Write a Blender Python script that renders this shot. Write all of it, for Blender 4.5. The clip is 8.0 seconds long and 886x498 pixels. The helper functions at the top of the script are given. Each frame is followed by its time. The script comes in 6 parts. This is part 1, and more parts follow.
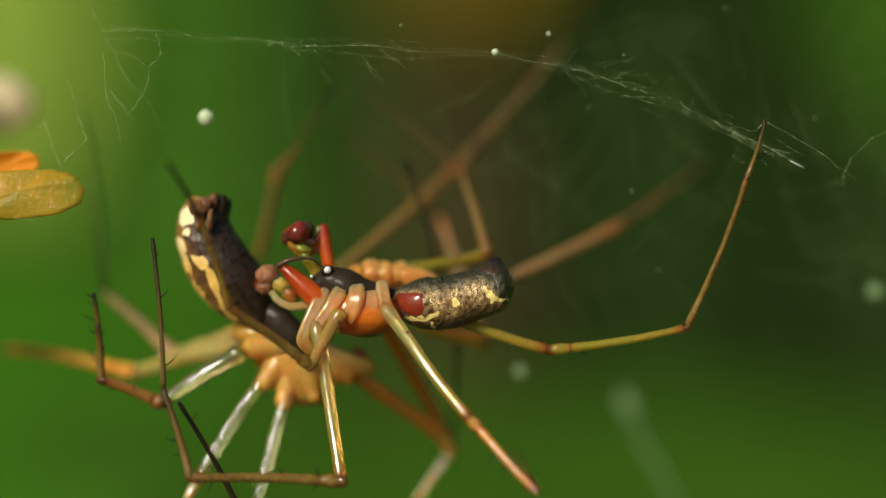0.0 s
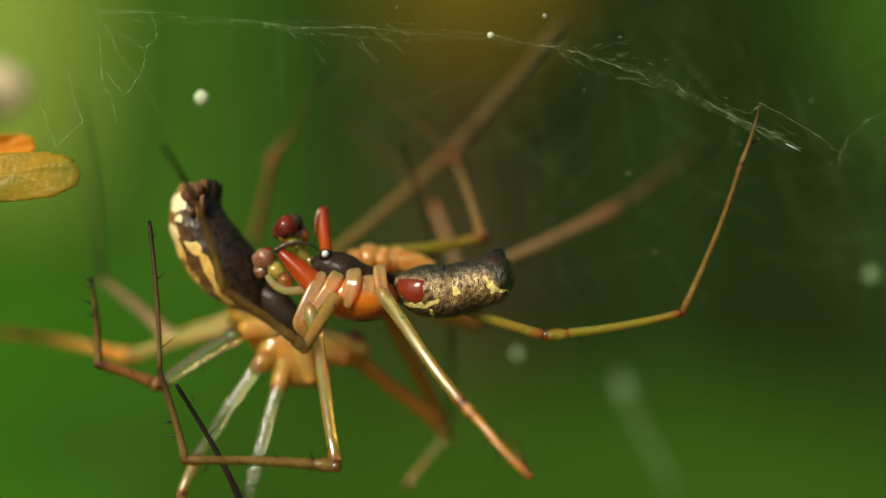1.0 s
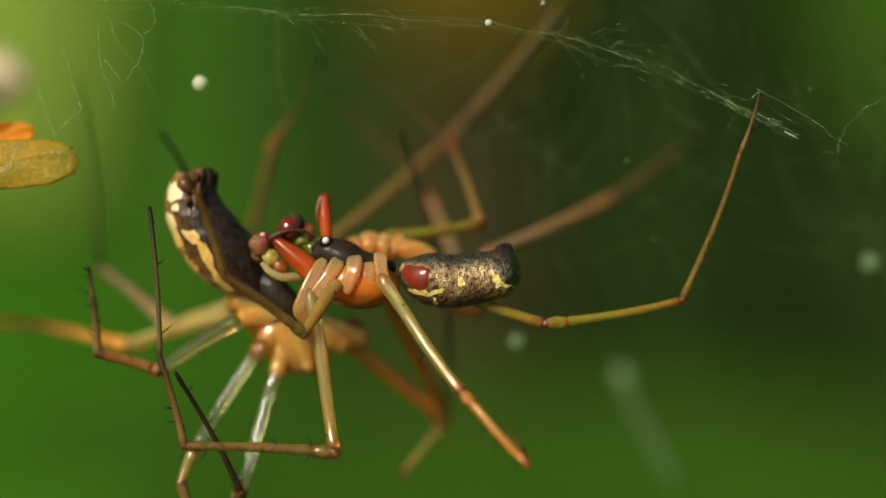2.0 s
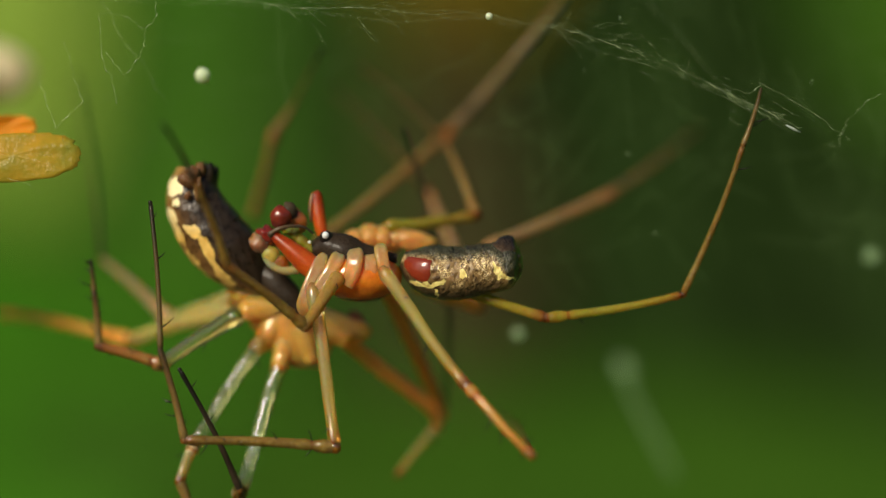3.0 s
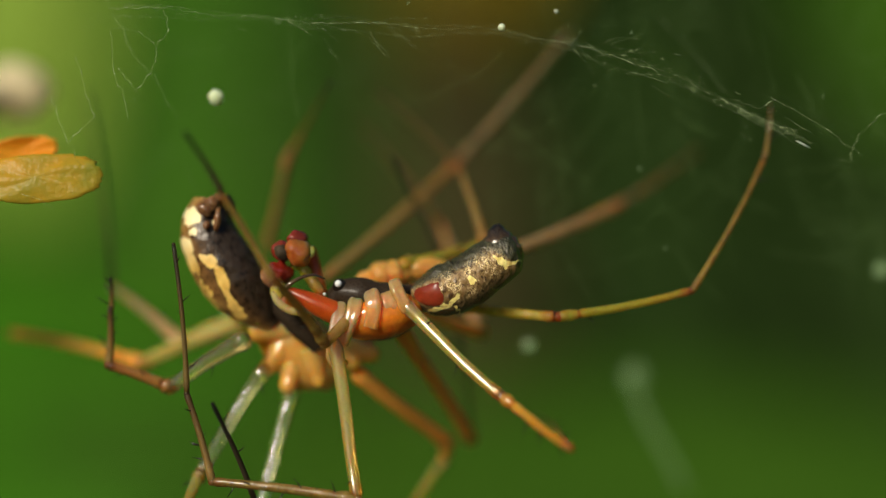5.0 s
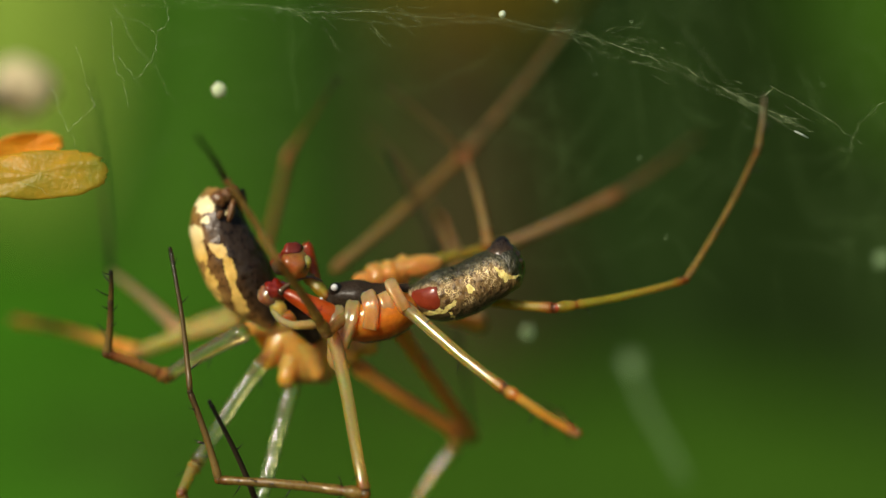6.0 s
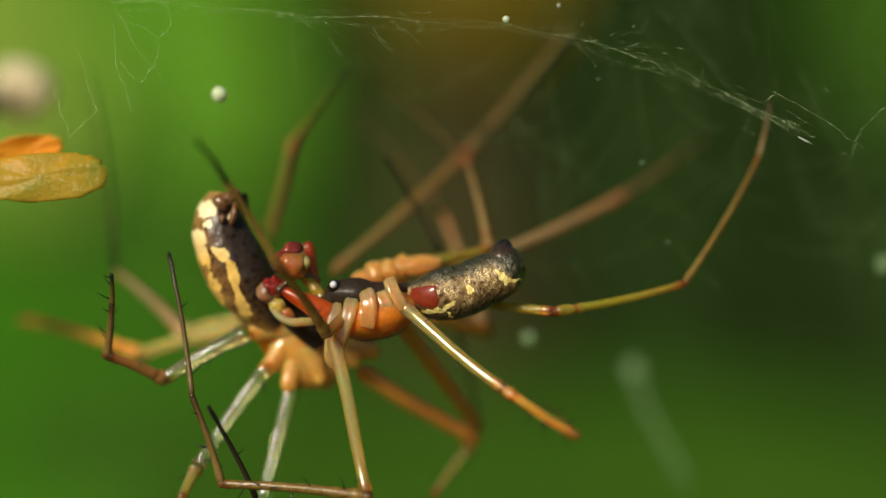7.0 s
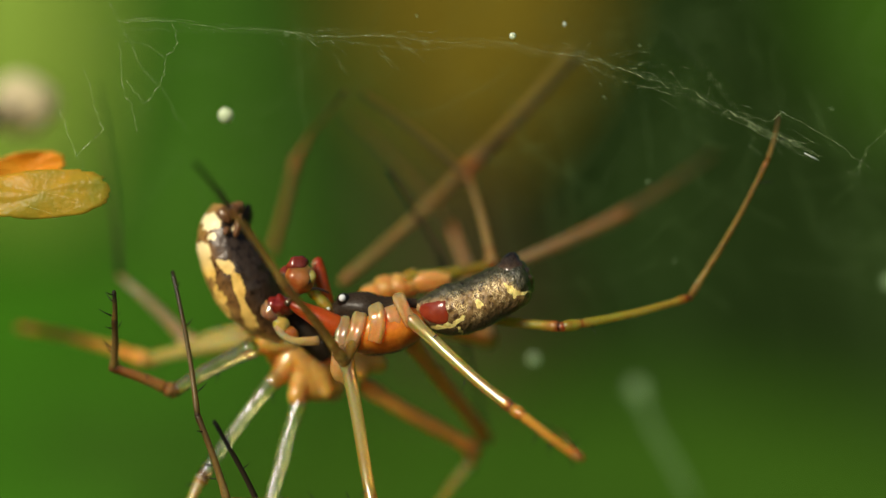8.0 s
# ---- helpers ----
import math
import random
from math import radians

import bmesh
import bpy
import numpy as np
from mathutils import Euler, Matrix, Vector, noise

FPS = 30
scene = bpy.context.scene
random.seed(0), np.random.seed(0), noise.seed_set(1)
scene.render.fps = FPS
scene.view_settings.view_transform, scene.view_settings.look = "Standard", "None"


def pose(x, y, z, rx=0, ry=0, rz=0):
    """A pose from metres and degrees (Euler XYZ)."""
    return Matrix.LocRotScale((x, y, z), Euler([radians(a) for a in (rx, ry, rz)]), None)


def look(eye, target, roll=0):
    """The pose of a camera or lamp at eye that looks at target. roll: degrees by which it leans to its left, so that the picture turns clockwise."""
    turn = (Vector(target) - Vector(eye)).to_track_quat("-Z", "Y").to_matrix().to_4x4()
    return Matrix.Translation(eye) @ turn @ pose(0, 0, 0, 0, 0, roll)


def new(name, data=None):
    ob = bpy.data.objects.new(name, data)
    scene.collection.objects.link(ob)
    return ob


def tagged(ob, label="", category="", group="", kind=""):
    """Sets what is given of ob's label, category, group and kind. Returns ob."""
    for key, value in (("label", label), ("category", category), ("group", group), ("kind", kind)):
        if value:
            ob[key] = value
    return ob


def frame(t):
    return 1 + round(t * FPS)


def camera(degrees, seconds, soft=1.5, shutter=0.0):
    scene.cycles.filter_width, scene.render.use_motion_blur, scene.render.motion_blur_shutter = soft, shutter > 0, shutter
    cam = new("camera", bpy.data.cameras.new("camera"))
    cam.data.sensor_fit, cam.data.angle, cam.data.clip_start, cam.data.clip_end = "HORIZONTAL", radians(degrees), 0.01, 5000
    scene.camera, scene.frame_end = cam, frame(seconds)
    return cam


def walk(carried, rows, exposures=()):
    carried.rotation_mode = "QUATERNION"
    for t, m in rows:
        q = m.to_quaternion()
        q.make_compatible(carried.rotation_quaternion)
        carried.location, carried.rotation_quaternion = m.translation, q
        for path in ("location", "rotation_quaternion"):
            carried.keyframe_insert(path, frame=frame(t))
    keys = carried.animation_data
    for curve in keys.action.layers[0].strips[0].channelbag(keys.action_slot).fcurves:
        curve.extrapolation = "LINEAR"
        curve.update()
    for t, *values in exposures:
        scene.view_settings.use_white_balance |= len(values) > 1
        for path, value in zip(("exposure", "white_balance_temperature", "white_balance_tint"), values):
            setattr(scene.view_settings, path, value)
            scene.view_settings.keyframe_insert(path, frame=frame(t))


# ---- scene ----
# Two small sheet-web spiders hang together under their web; all sizes below are in millimetres (MM).
MM = 0.001
SPAN = 0.07089
UNIT = 0.015944  # fine unit for thicknesses
cam = camera(20.0, 8.0, soft=1.3)
cam.data.dof.use_dof = True
cam.data.dof.focus_distance = SPAN - 0.0003
cam.data.dof.aperture_fstop = 18.0
walk(cam, [(0, pose(0.000000, -SPAN, 0.000000, 90, 0, 0)),
            (0.5, pose(0.000064, -SPAN, -0.000167, 90, 0, 0)),
            (1, pose(0.000112, -SPAN, -0.000510, 90, 0, 0)),
            (1.5, pose(0.000159, -SPAN, -0.000733, 90, 0, 0)),
            (3, pose(0.000112, -SPAN, -0.001068, 90, 0, 0)),
            (3.5, pose(0.000064, -SPAN, -0.001116, 90, 0, 0)),
            (4, pose(-0.000016, -SPAN, -0.000797, 90, 0, 0)),
            (4.5, pose(-0.000191, -SPAN, -0.000415, 90, 0, 0)),
            (5.8, pose(-0.000223, -SPAN, -0.001108, 90, 0, 0)),
            (6, pose(-0.000223, -SPAN, -0.000957, 90, 0, 0)),
            (6.5, pose(-0.000303, -SPAN, -0.000829, 90, 0, 0)),
            (7, pose(-0.000287, -SPAN, -0.000813, 90, 0, 0)),
            (7.5, pose(-0.000399, -SPAN, -0.000606, 90, 0, 0)),
            (8, pose(-0.000462, -SPAN, -0.000271, 90, 0, 0))],
     exposures=((0, 0.03), (4.5, -0.02), (6, 0.06), (8, 0.10)))

# ---- light ----
world = bpy.data.worlds.new("sky")
scene.world = world
world.use_nodes = True
wn, wl = world.node_tree.nodes, world.node_tree.links
sky = wn.new("ShaderNodeTexSky")
sky.sky_type, sky.sun_disc = "NISHITA", False
sky.sun_elevation, sky.sun_rotation = radians(28.7), radians(212.4)
wl.new(sky.outputs[0], wn["Background"].inputs[0])
wn["Background"].inputs[1].default_value = 0.05
sun = new("sun", bpy.data.lights.new("sun", "SUN"))
sun.data.energy, sun.data.angle, sun.data.color = 4.05, radians(18), (1.0, 0.90, 0.72)
sun.matrix_world = look((-0.47, -0.74, 0.48), (0, 0, 0))
scene.view_settings.exposure = 0.0


# ---- materials ----
def material(name, rough=0.5, spec=0.5):
    m = bpy.data.materials.new(name)
    m.use_nodes = True
    b = m.node_tree.nodes["Principled BSDF"]
    b.inputs["Roughness"].default_value = rough
    b.inputs["Specular IOR Level"].default_value = spec
    return m, m.node_tree.nodes, m.node_tree.links, b


def noise_node(n, l, scale, detail=4.0, coords="Object"):
    c = n.new("ShaderNodeTexCoord")
    t = n.new("ShaderNodeTexNoise")
    t.inputs["Scale"].default_value, t.inputs["Detail"].default_value = scale, detail
    l.new(c.outputs[coords], t.inputs["Vector"])
    return t


def ramp_node(n, l, source, stops):
    r = n.new("ShaderNodeValToRGB")
    while len(r.color_ramp.elements) < len(stops):
        r.color_ramp.elements.new(0.5)
    for e, (at, c) in zip(r.color_ramp.elements, stops):
        e.position, e.color = at, (*c, 1)
    l.new(source, r.inputs[0])
    return r


def bump(n, l, b, height, strength, distance):
    k = n.new("ShaderNodeBump")
    k.inputs["Strength"].default_value, k.inputs["Distance"].default_value = strength, distance
    l.new(height, k.inputs["Height"])
    l.new(k.outputs[0], b.inputs["Normal"])
    l.new(k.outputs[0], b.inputs["Coat Normal"])


def subsurface(b, weight, radius, scale):
    b.inputs["Subsurface Weight"].default_value = weight
    b.inputs["Subsurface Radius"].default_value = radius
    b.inputs["Subsurface Scale"].default_value = scale


def skin(name, near, far, rough=0.35, clear=0.2, glow=1.0, mottled=0.3, joint=None, coat=1.0, grain=9000.0, ior=1.38, speck=0.10, sheen=0.06, relief=0.20):
    """Spider cuticle: translucent, its colour runs from near to far along a segment to a darker joint; mottled, with a glossy coat."""
    m, n, l, b = material(name, rough, 0.2)
    joint = joint or [q * 0.6 for q in far]
    a = n.new("ShaderNodeAttribute")
    a.attribute_name = "along"
    t = noise_node(n, l, grain * 0.3, 5)
    k = n.new("ShaderNodeMath")
    k.operation = "MULTIPLY_ADD"
    l.new(t.outputs[0], k.inputs[0])
    k.inputs[1].default_value = mottled
    l.new(a.outputs["Fac"], k.inputs[2])
    k2 = n.new("ShaderNodeMath")
    k2.operation = "SUBTRACT"
    l.new(k.outputs[0], k2.inputs[0])
    k2.inputs[1].default_value = mottled * 0.5
    r = ramp_node(n, l, k2.outputs[0], [(0.0, [0.5 * (p + q) for p, q in zip(near, joint)]), (0.10, near), (0.55, [0.5 * (p + q) for p, q in zip(near, far)]),
                                        (0.88, far), (0.98, joint)])
    v = noise_node(n, l, grain * 1.1, 3)
    vr = ramp_node(n, l, v.outputs[0], [(0.32, (1 - speck, 1 - 1.3 * speck, 1 - 1.6 * speck)), (0.62, (1.04, 1.04, 1.04))])
    mix = n.new("ShaderNodeMix")
    mix.data_type, mix.blend_type = "RGBA", "MULTIPLY"
    mix.inputs["Factor"].default_value = 1.0
    l.new(r.outputs[0], mix.inputs["A"])
    l.new(vr.outputs[0], mix.inputs["B"])
    l.new(mix.outputs["Result"], b.inputs["Base Color"])
    b.inputs["Transmission Weight"].default_value = clear
    b.inputs["IOR"].default_value = ior
    b.inputs["Coat Weight"].default_value = coat
    b.inputs["Coat Roughness"].default_value = sheen
    b.inputs["Coat IOR"].default_value = 1.75
    g = noise_node(n, l, grain * 0.9, 6)
    bump(n, l, b, g.outputs[0], relief, 0.00003)
    subsurface(b, glow, (1.0, 0.52, 0.16), 0.0005)
    return m


RUST = (0.46, 0.11, 0.02)
amber = skin("amber_cuticle", (0.98, 0.74, 0.26), (0.97, 0.56, 0.10), 0.07, 0.78, 1.0, 0.10, joint=(0.76, 0.26, 0.03), grain=22000, ior=1.38, relief=0.06)
moss = skin("moss_cuticle", (0.72, 0.60, 0.22), (0.64, 0.56, 0.17), 0.25, 0.55, 1.0, 0.2, joint=(0.66, 0.36, 0.10), coat=0.5, ior=1.2)
sooty = skin("sooty_cuticle", (0.13, 0.088, 0.022), (0.030, 0.026, 0.014), 0.4, 0.1, 0.3, 0.2, coat=0.1)
sallow = skin("sallow_cuticle", (0.60, 0.42, 0.12), (0.54, 0.34, 0.08), 0.15, 0.6, 1.0, 0.15, joint=(0.50, 0.26, 0.07), coat=0.25, ior=1.28)
apricot = skin("apricot_cuticle", (0.90, 0.45, 0.13), (0.88, 0.36, 0.07), 0.3, 0.45, 1.0, 0.5, coat=0.5, grain=5000, ior=1.22)
# Dull tan darkened most: the shade on far legs is put into the colour.
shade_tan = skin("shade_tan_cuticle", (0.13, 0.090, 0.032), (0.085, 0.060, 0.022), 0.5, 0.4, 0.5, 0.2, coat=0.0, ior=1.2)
ruddy = skin("ruddy_cuticle", (0.34, 0.15, 0.055), (0.22, 0.13, 0.04), 0.45, 0.3, 0.6, 0.2, joint=(0.48, 0.14, 0.05), coat=0.15)
umber = skin("umber_cuticle", (0.22, 0.11, 0.045), (0.12, 0.060, 0.028), 0.35, 0.1, 0.4, 0.9, coat=0.3, speck=0.3)
olive = skin("olive_cuticle", (0.46, 0.44, 0.05), (0.54, 0.38, 0.05), 0.2, 0.6, 1.0, 0.12, joint=RUST, coat=0.35, ior=1.28)
orange = skin("orange_cuticle", (0.92, 0.34, 0.035), (0.78, 0.18, 0.010), 0.25, 0.18, 1.0, 0.8, coat=0.5, grain=3000, speck=0.25, relief=0.35)
peach = skin("peach_cuticle", (0.97, 0.58, 0.26), (0.96, 0.42, 0.09), 0.10, 0.62, 1.0, 0.45, joint=(0.88, 0.32, 0.05), coat=0.9, grain=5500, ior=1.26)
tan = skin("tan_cuticle", (0.32, 0.225, 0.055), (0.225, 0.145, 0.032), 0.25, 0.4, 0.6, 0.4, joint=(0.27, 0.12, 0.028), coat=0.3, grain=6000, ior=1.25, speck=0.3)
brown = skin("brown_cuticle", (0.22, 0.145, 0.040), (0.085, 0.052, 0.018), 0.3, 0.2, 0.4, 0.2, coat=0.15)
dark = skin("dark_cuticle", (0.06, 0.042, 0.024), (0.014, 0.013, 0.010), 0.6, 0.0, 0.0, 0.5, coat=0.06)
spinneret_dark = skin("spinneret_cuticle", (0.120, 0.075, 0.034), (0.020, 0.016, 0.011), 0.3, 0.0, 0.0, 0.5, coat=0.8, grain=16000, speck=0.5)
glassy = skin("glassy_cuticle", (0.84, 0.80, 0.42), (0.74, 0.78, 0.44), 0.05, 0.94, 0.7, 0.2, joint=(0.80, 0.44, 0.10), coat=0.6, grain=30000, ior=1.25, sheen=0.08, relief=0.03)
crystal = skin("crystal_cuticle", (0.86, 0.80, 0.40), (0.78, 0.80, 0.42), 0.05, 0.93, 0.7, 0.2, joint=(0.80, 0.44, 0.10), coat=1.0, grain=30000, ior=1.22, sheen=0.10, relief=0.03)
pale = skin("pale_cuticle", (0.96, 0.58, 0.17), (0.95, 0.40, 0.05), 0.15, 0.45, 1.0, 0.4, joint=(0.88, 0.40, 0.07), coat=0.7, grain=4500, ior=1.22)
dusky = skin("dusky_cuticle", (0.40, 0.21, 0.055), (0.34, 0.13, 0.030), 0.3, 0.3, 0.8, 0.3, joint=(0.16, 0.05, 0.015), coat=0.5)
copper = skin("copper_cuticle", (0.80, 0.42, 0.065), (0.74, 0.30, 0.034), 0.2, 0.55, 0.9, 0.3, joint=(0.60, 0.17, 0.02), coat=0.5, grain=14000, ior=1.28, relief=0.10)
# Dull tan darkened halfway, again with far-leg shade in the colour.
half_shade_tan = skin("half_shade_tan_cuticle", (0.21, 0.135, 0.048), (0.13, 0.085, 0.030), 0.45, 0.3, 0.5, 0.2, coat=0.1)
red = skin("red_cuticle", (0.62, 0.115, 0.010), (0.32, 0.030, 0.005), 0.35, 0.2, 0.9, 0.4, coat=0.3, sheen=0.2)
lung_red = skin("lung_plate_cuticle", (0.26, 0.034, 0.011), (0.15, 0.020, 0.009), 0.35, 0.0, 0.5, 0.9, coat=0.6, sheen=0.15)
maroon = skin("maroon_cuticle", (0.21, 0.026, 0.012), (0.045, 0.013, 0.009), 0.25, 0.0, 0.3, 0.6, coat=0.6)
garnet = skin("garnet_cuticle", (0.24, 0.020, 0.010), (0.13, 0.013, 0.008), 0.2, 0.1, 0.5, 0.6, coat=0.9, grain=5000, speck=0.3)
honey = skin("honey_cuticle", (0.44, 0.11, 0.020), (0.58, 0.26, 0.04), 0.25, 0.3, 0.9, 0.7, coat=1.0, ior=1.25)
lemon = skin("lemon_cuticle", (0.84, 0.56, 0.12), (0.74, 0.46, 0.10), 0.2, 0.4, 0.9, 0.3, coat=0.9, ior=1.25)
rosy = skin("rosy_cuticle", (0.56, 0.28, 0.14), (0.34, 0.13, 0.07), 0.2, 0.5, 0.9, 0.9, coat=0.9, grain=6500, ior=1.28)
ivory = skin("ivory_cuticle", (0.84, 0.64, 0.30), (0.78, 0.50, 0.20), 0.25, 0.55, 1.0, 0.3, coat=0.6, ior=1.25)
carapace_dark = skin("dark_carapace", (0.030, 0.022, 0.014), (0.060, 0.040, 0.024), 0.6, 0.0, 0.0, 0.9, coat=0.12, grain=14000, speck=0.4, sheen=0.25)
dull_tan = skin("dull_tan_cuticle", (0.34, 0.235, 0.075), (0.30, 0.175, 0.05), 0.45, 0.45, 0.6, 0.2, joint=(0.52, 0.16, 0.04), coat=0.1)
dull_orange = skin("dull_orange_cuticle", (0.95, 0.44, 0.085), (0.88, 0.34, 0.055), 0.4, 0.3, 0.9, 0.2, joint=(0.74, 0.24, 0.045), coat=0.1)
dull_rose = skin("dull_rose_cuticle", (0.38, 0.26, 0.12), (0.42, 0.23, 0.09), 0.45, 0.35, 0.6, 0.2, joint=(0.46, 0.16, 0.05), coat=0.1)
blush = skin("blush_cuticle", (0.70, 0.46, 0.24), (0.62, 0.38, 0.20), 0.4, 0.3, 0.9, 0.2, joint=(0.50, 0.28, 0.14), coat=0.2)
black = skin("black_bristle", (0.012, 0.010, 0.008), (0.010, 0.008, 0.007), 0.4, 0.0, 0.0, coat=0.3)
pearl, pn, pl, pb = material("pearly_eye", 0.08)
pb.inputs["Base Color"].default_value = (0.75, 0.78, 0.78, 1)


def abdomen_skin(name, bands, glitter, spot, wrinkle, coat, tip_spot=None):
    """Abdomen: bands of pigment round the body (attribute band), pigment marks (attribute along), gold flecks that
    paint glints into the colour (attribute glitter), creases darkened in the colour.
    """
    m, n, l, b = material(name, 0.36, 0.3)
    a = n.new("ShaderNodeAttribute")
    a.attribute_name = "band"
    t = noise_node(n, l, 2600, 7)
    k = n.new("ShaderNodeMath")
    k.operation = "MULTIPLY_ADD"
    l.new(t.outputs[0], k.inputs[0])
    k.inputs[1].default_value = 0.30
    l.new(a.outputs["Fac"], k.inputs[2])
    r = ramp_node(n, l, k.outputs[0], bands)
    c = n.new("ShaderNodeTexCoord")
    v = n.new("ShaderNodeTexNoise")
    v.inputs["Scale"].default_value, v.inputs["Detail"].default_value = 26000, 3
    mv = n.new("ShaderNodeMapping")
    mv.inputs["Scale"].default_value, mv.inputs["Rotation"].default_value = (1.0, 1.0, 0.75), (0, 0.9, 0)
    l.new(c.outputs["Object"], mv.inputs["Vector"])
    l.new(mv.outputs[0], v.inputs["Vector"])
    f = ramp_node(n, l, v.outputs[0], [(0.47, (0.0, 0.0, 0.0)), (0.58, (1.0, 1.0, 1.0))])
    t2 = noise_node(n, l, 2400, 5)
    f2 = ramp_node(n, l, t2.outputs[0], [(0.40, (0, 0, 0)), (0.58, (1, 1, 1))])
    gate = n.new("ShaderNodeAttribute")
    gate.attribute_name = "glitter"

    def times(p, q):
        x = n.new("ShaderNodeMath")
        x.operation = "MULTIPLY"
        l.new(p, x.inputs[0])
        l.new(q, x.inputs[1])
        return x.outputs[0]
    # Mask of the bright flecks: glints painted into the base colour.
    gold = times(times(f.outputs[0], gate.outputs["Fac"]), f2.outputs[0])

    def blend(fac, p, colour):
        x = n.new("ShaderNodeMix")
        x.data_type = "RGBA"
        l.new(fac, x.inputs["Factor"])
        l.new(p, x.inputs["A"])
        x.inputs["B"].default_value = (*colour, 1)
        return x.outputs["Result"]
    marks = n.new("ShaderNodeAttribute")
    marks.attribute_name = "along"
    t3 = noise_node(n, l, 9000, 4)
    k3 = n.new("ShaderNodeMath")
    k3.operation = "MULTIPLY_ADD"
    l.new(t3.outputs[0], k3.inputs[0])
    k3.inputs[1].default_value = 0.22
    l.new(marks.outputs["Fac"], k3.inputs[2])
    edge_of = ramp_node(n, l, k3.outputs[0], [(0.50, (0, 0, 0)), (0.66, (1, 1, 1))])
    t4 = noise_node(n, l, 5200, 6)
    spots = ramp_node(n, l, t4.outputs[0], [(0.32, [q * f for q, f in zip(spot, (0.86, 0.78, 0.62))]), (0.50, spot), (0.75, [min(1.0, q * 1.12) for q in spot])])
    mx = n.new("ShaderNodeMix")
    mx.data_type = "RGBA"
    l.new(edge_of.outputs[0], mx.inputs["Factor"])
    # Shade of the skin's wrinkles, multiplied into the colour.
    crease_noise = n.new("ShaderNodeTexNoise")
    crease_noise.inputs["Scale"].default_value, crease_noise.inputs["Detail"].default_value = 7500, 5
    l.new(mv.outputs[0], crease_noise.inputs["Vector"])
    crease_shade = ramp_node(n, l, crease_noise.outputs[0], [(0.37, (0.30, 0.24, 0.18)), (0.47, (1.0, 1.0, 1.0))])
    cr = n.new("ShaderNodeMix")
    cr.data_type, cr.blend_type = "RGBA", "MULTIPLY"
    cr.inputs["Factor"].default_value = 1.0
    l.new(blend(gold, r.outputs[0], glitter), cr.inputs["A"])
    l.new(crease_shade.outputs[0], cr.inputs["B"])
    l.new(cr.outputs["Result"], mx.inputs["A"])
    if tip_spot:
        xyz = n.new("ShaderNodeSeparateXYZ")
        l.new(c.outputs["Object"], xyz.inputs[0])
        up = n.new("ShaderNodeMapRange")
        up.inputs["From Min"].default_value, up.inputs["From Max"].default_value = -0.0004, 0.0006
        l.new(xyz.outputs["Z"], up.inputs["Value"])
        l.new(blend(up.outputs[0], spots.outputs[0], tip_spot), mx.inputs["B"])
    else:
        l.new(spots.outputs[0], mx.inputs["B"])
    rgb = mx.outputs["Result"]
    l.new(rgb, b.inputs["Base Color"])
    wr = noise_node(n, l, 7000, 6)
    mp = n.new("ShaderNodeMapping")
    mp.inputs["Scale"].default_value = (1.0, 1.0, 0.6)
    mp.inputs["Rotation"].default_value = (0, 0.7, 0)
    l.new(c.outputs["Object"], mp.inputs["Vector"])
    l.new(mp.outputs[0], wr.inputs["Vector"])
    bump(n, l, b, wr.outputs[0], wrinkle, 0.00012)
    b.inputs["Coat Weight"].default_value = coat
    b.inputs["Coat Roughness"].default_value = 0.15
    subsurface(b, 0.1, (1.0, 0.5, 0.2), 0.0002)
    return m


male_skin = abdomen_skin("male_abdomen_skin",
                         [(0.0, (0.060, 0.040, 0.020)), (0.22, (0.13, 0.080, 0.030)), (0.40, (0.22, 0.130, 0.046)), (0.66, (0.29, 0.180, 0.066)),
                          (0.78, (0.056, 0.050, 0.022)), (1.0, (0.036, 0.036, 0.016))], (0.98, 0.76, 0.38), (0.92, 0.76, 0.26), 1.0, 0.7)
female_skin = abdomen_skin("female_abdomen_skin",
                           [(0.0, (0.34, 0.20, 0.055)), (0.12, (0.20, 0.100, 0.030)), (0.26, (0.085, 0.044, 0.018)), (0.46, (0.034, 0.022, 0.014)),
                            (1.0, (0.026, 0.019, 0.013))], (0.70, 0.50, 0.25), (0.74, 0.48, 0.12), 0.22, 0.12, (0.90, 0.78, 0.44))

silk, sn, sl, sb = material("silk", 0.25, 0.8)
sb.inputs["Base Color"].default_value = (0.56, 0.72, 0.36, 1)
st = noise_node(sn, sl, 4200, 4)
sr = ramp_node(sn, sl, st.outputs[0], [(0.46, (0.10, 0.10, 0.10)), (0.68, (0.72, 0.72, 0.72))])
sl.new(sr.outputs[0], sb.inputs["Alpha"])
soft_silk, fn, fl, fb = material("old_silk", 0.4, 0.6)
fb.inputs["Base Color"].default_value = (0.34, 0.56, 0.18, 1)
fb.inputs["Alpha"].default_value = 0.085
haze_silk, hn, hl, hb = material("loose_silk", 0.6, 0.2)
hb.inputs["Base Color"].default_value = (0.45, 0.68, 0.34, 1)
hb.inputs["Alpha"].default_value = 0.12
pale_haze, qn, ql, qb = material("thin_fluff", 0.6, 0.2)
qb.inputs["Base Color"].default_value = (0.50, 0.70, 0.38, 1)
qb.inputs["Alpha"].default_value = 0.34
mote, mn, ml, mb = material("pale_speck", 0.35)
mt = noise_node(mn, ml, 9000, 3)
mr = ramp_node(mn, ml, mt.outputs[0], [(0.3, (0.46, 0.56, 0.34)), (0.7, (0.60, 0.68, 0.46))])
ml.new(mr.outputs[0], mb.inputs["Base Color"])
subsurface(mb, 1.0, (1.0, 0.9, 0.7), 0.0004)


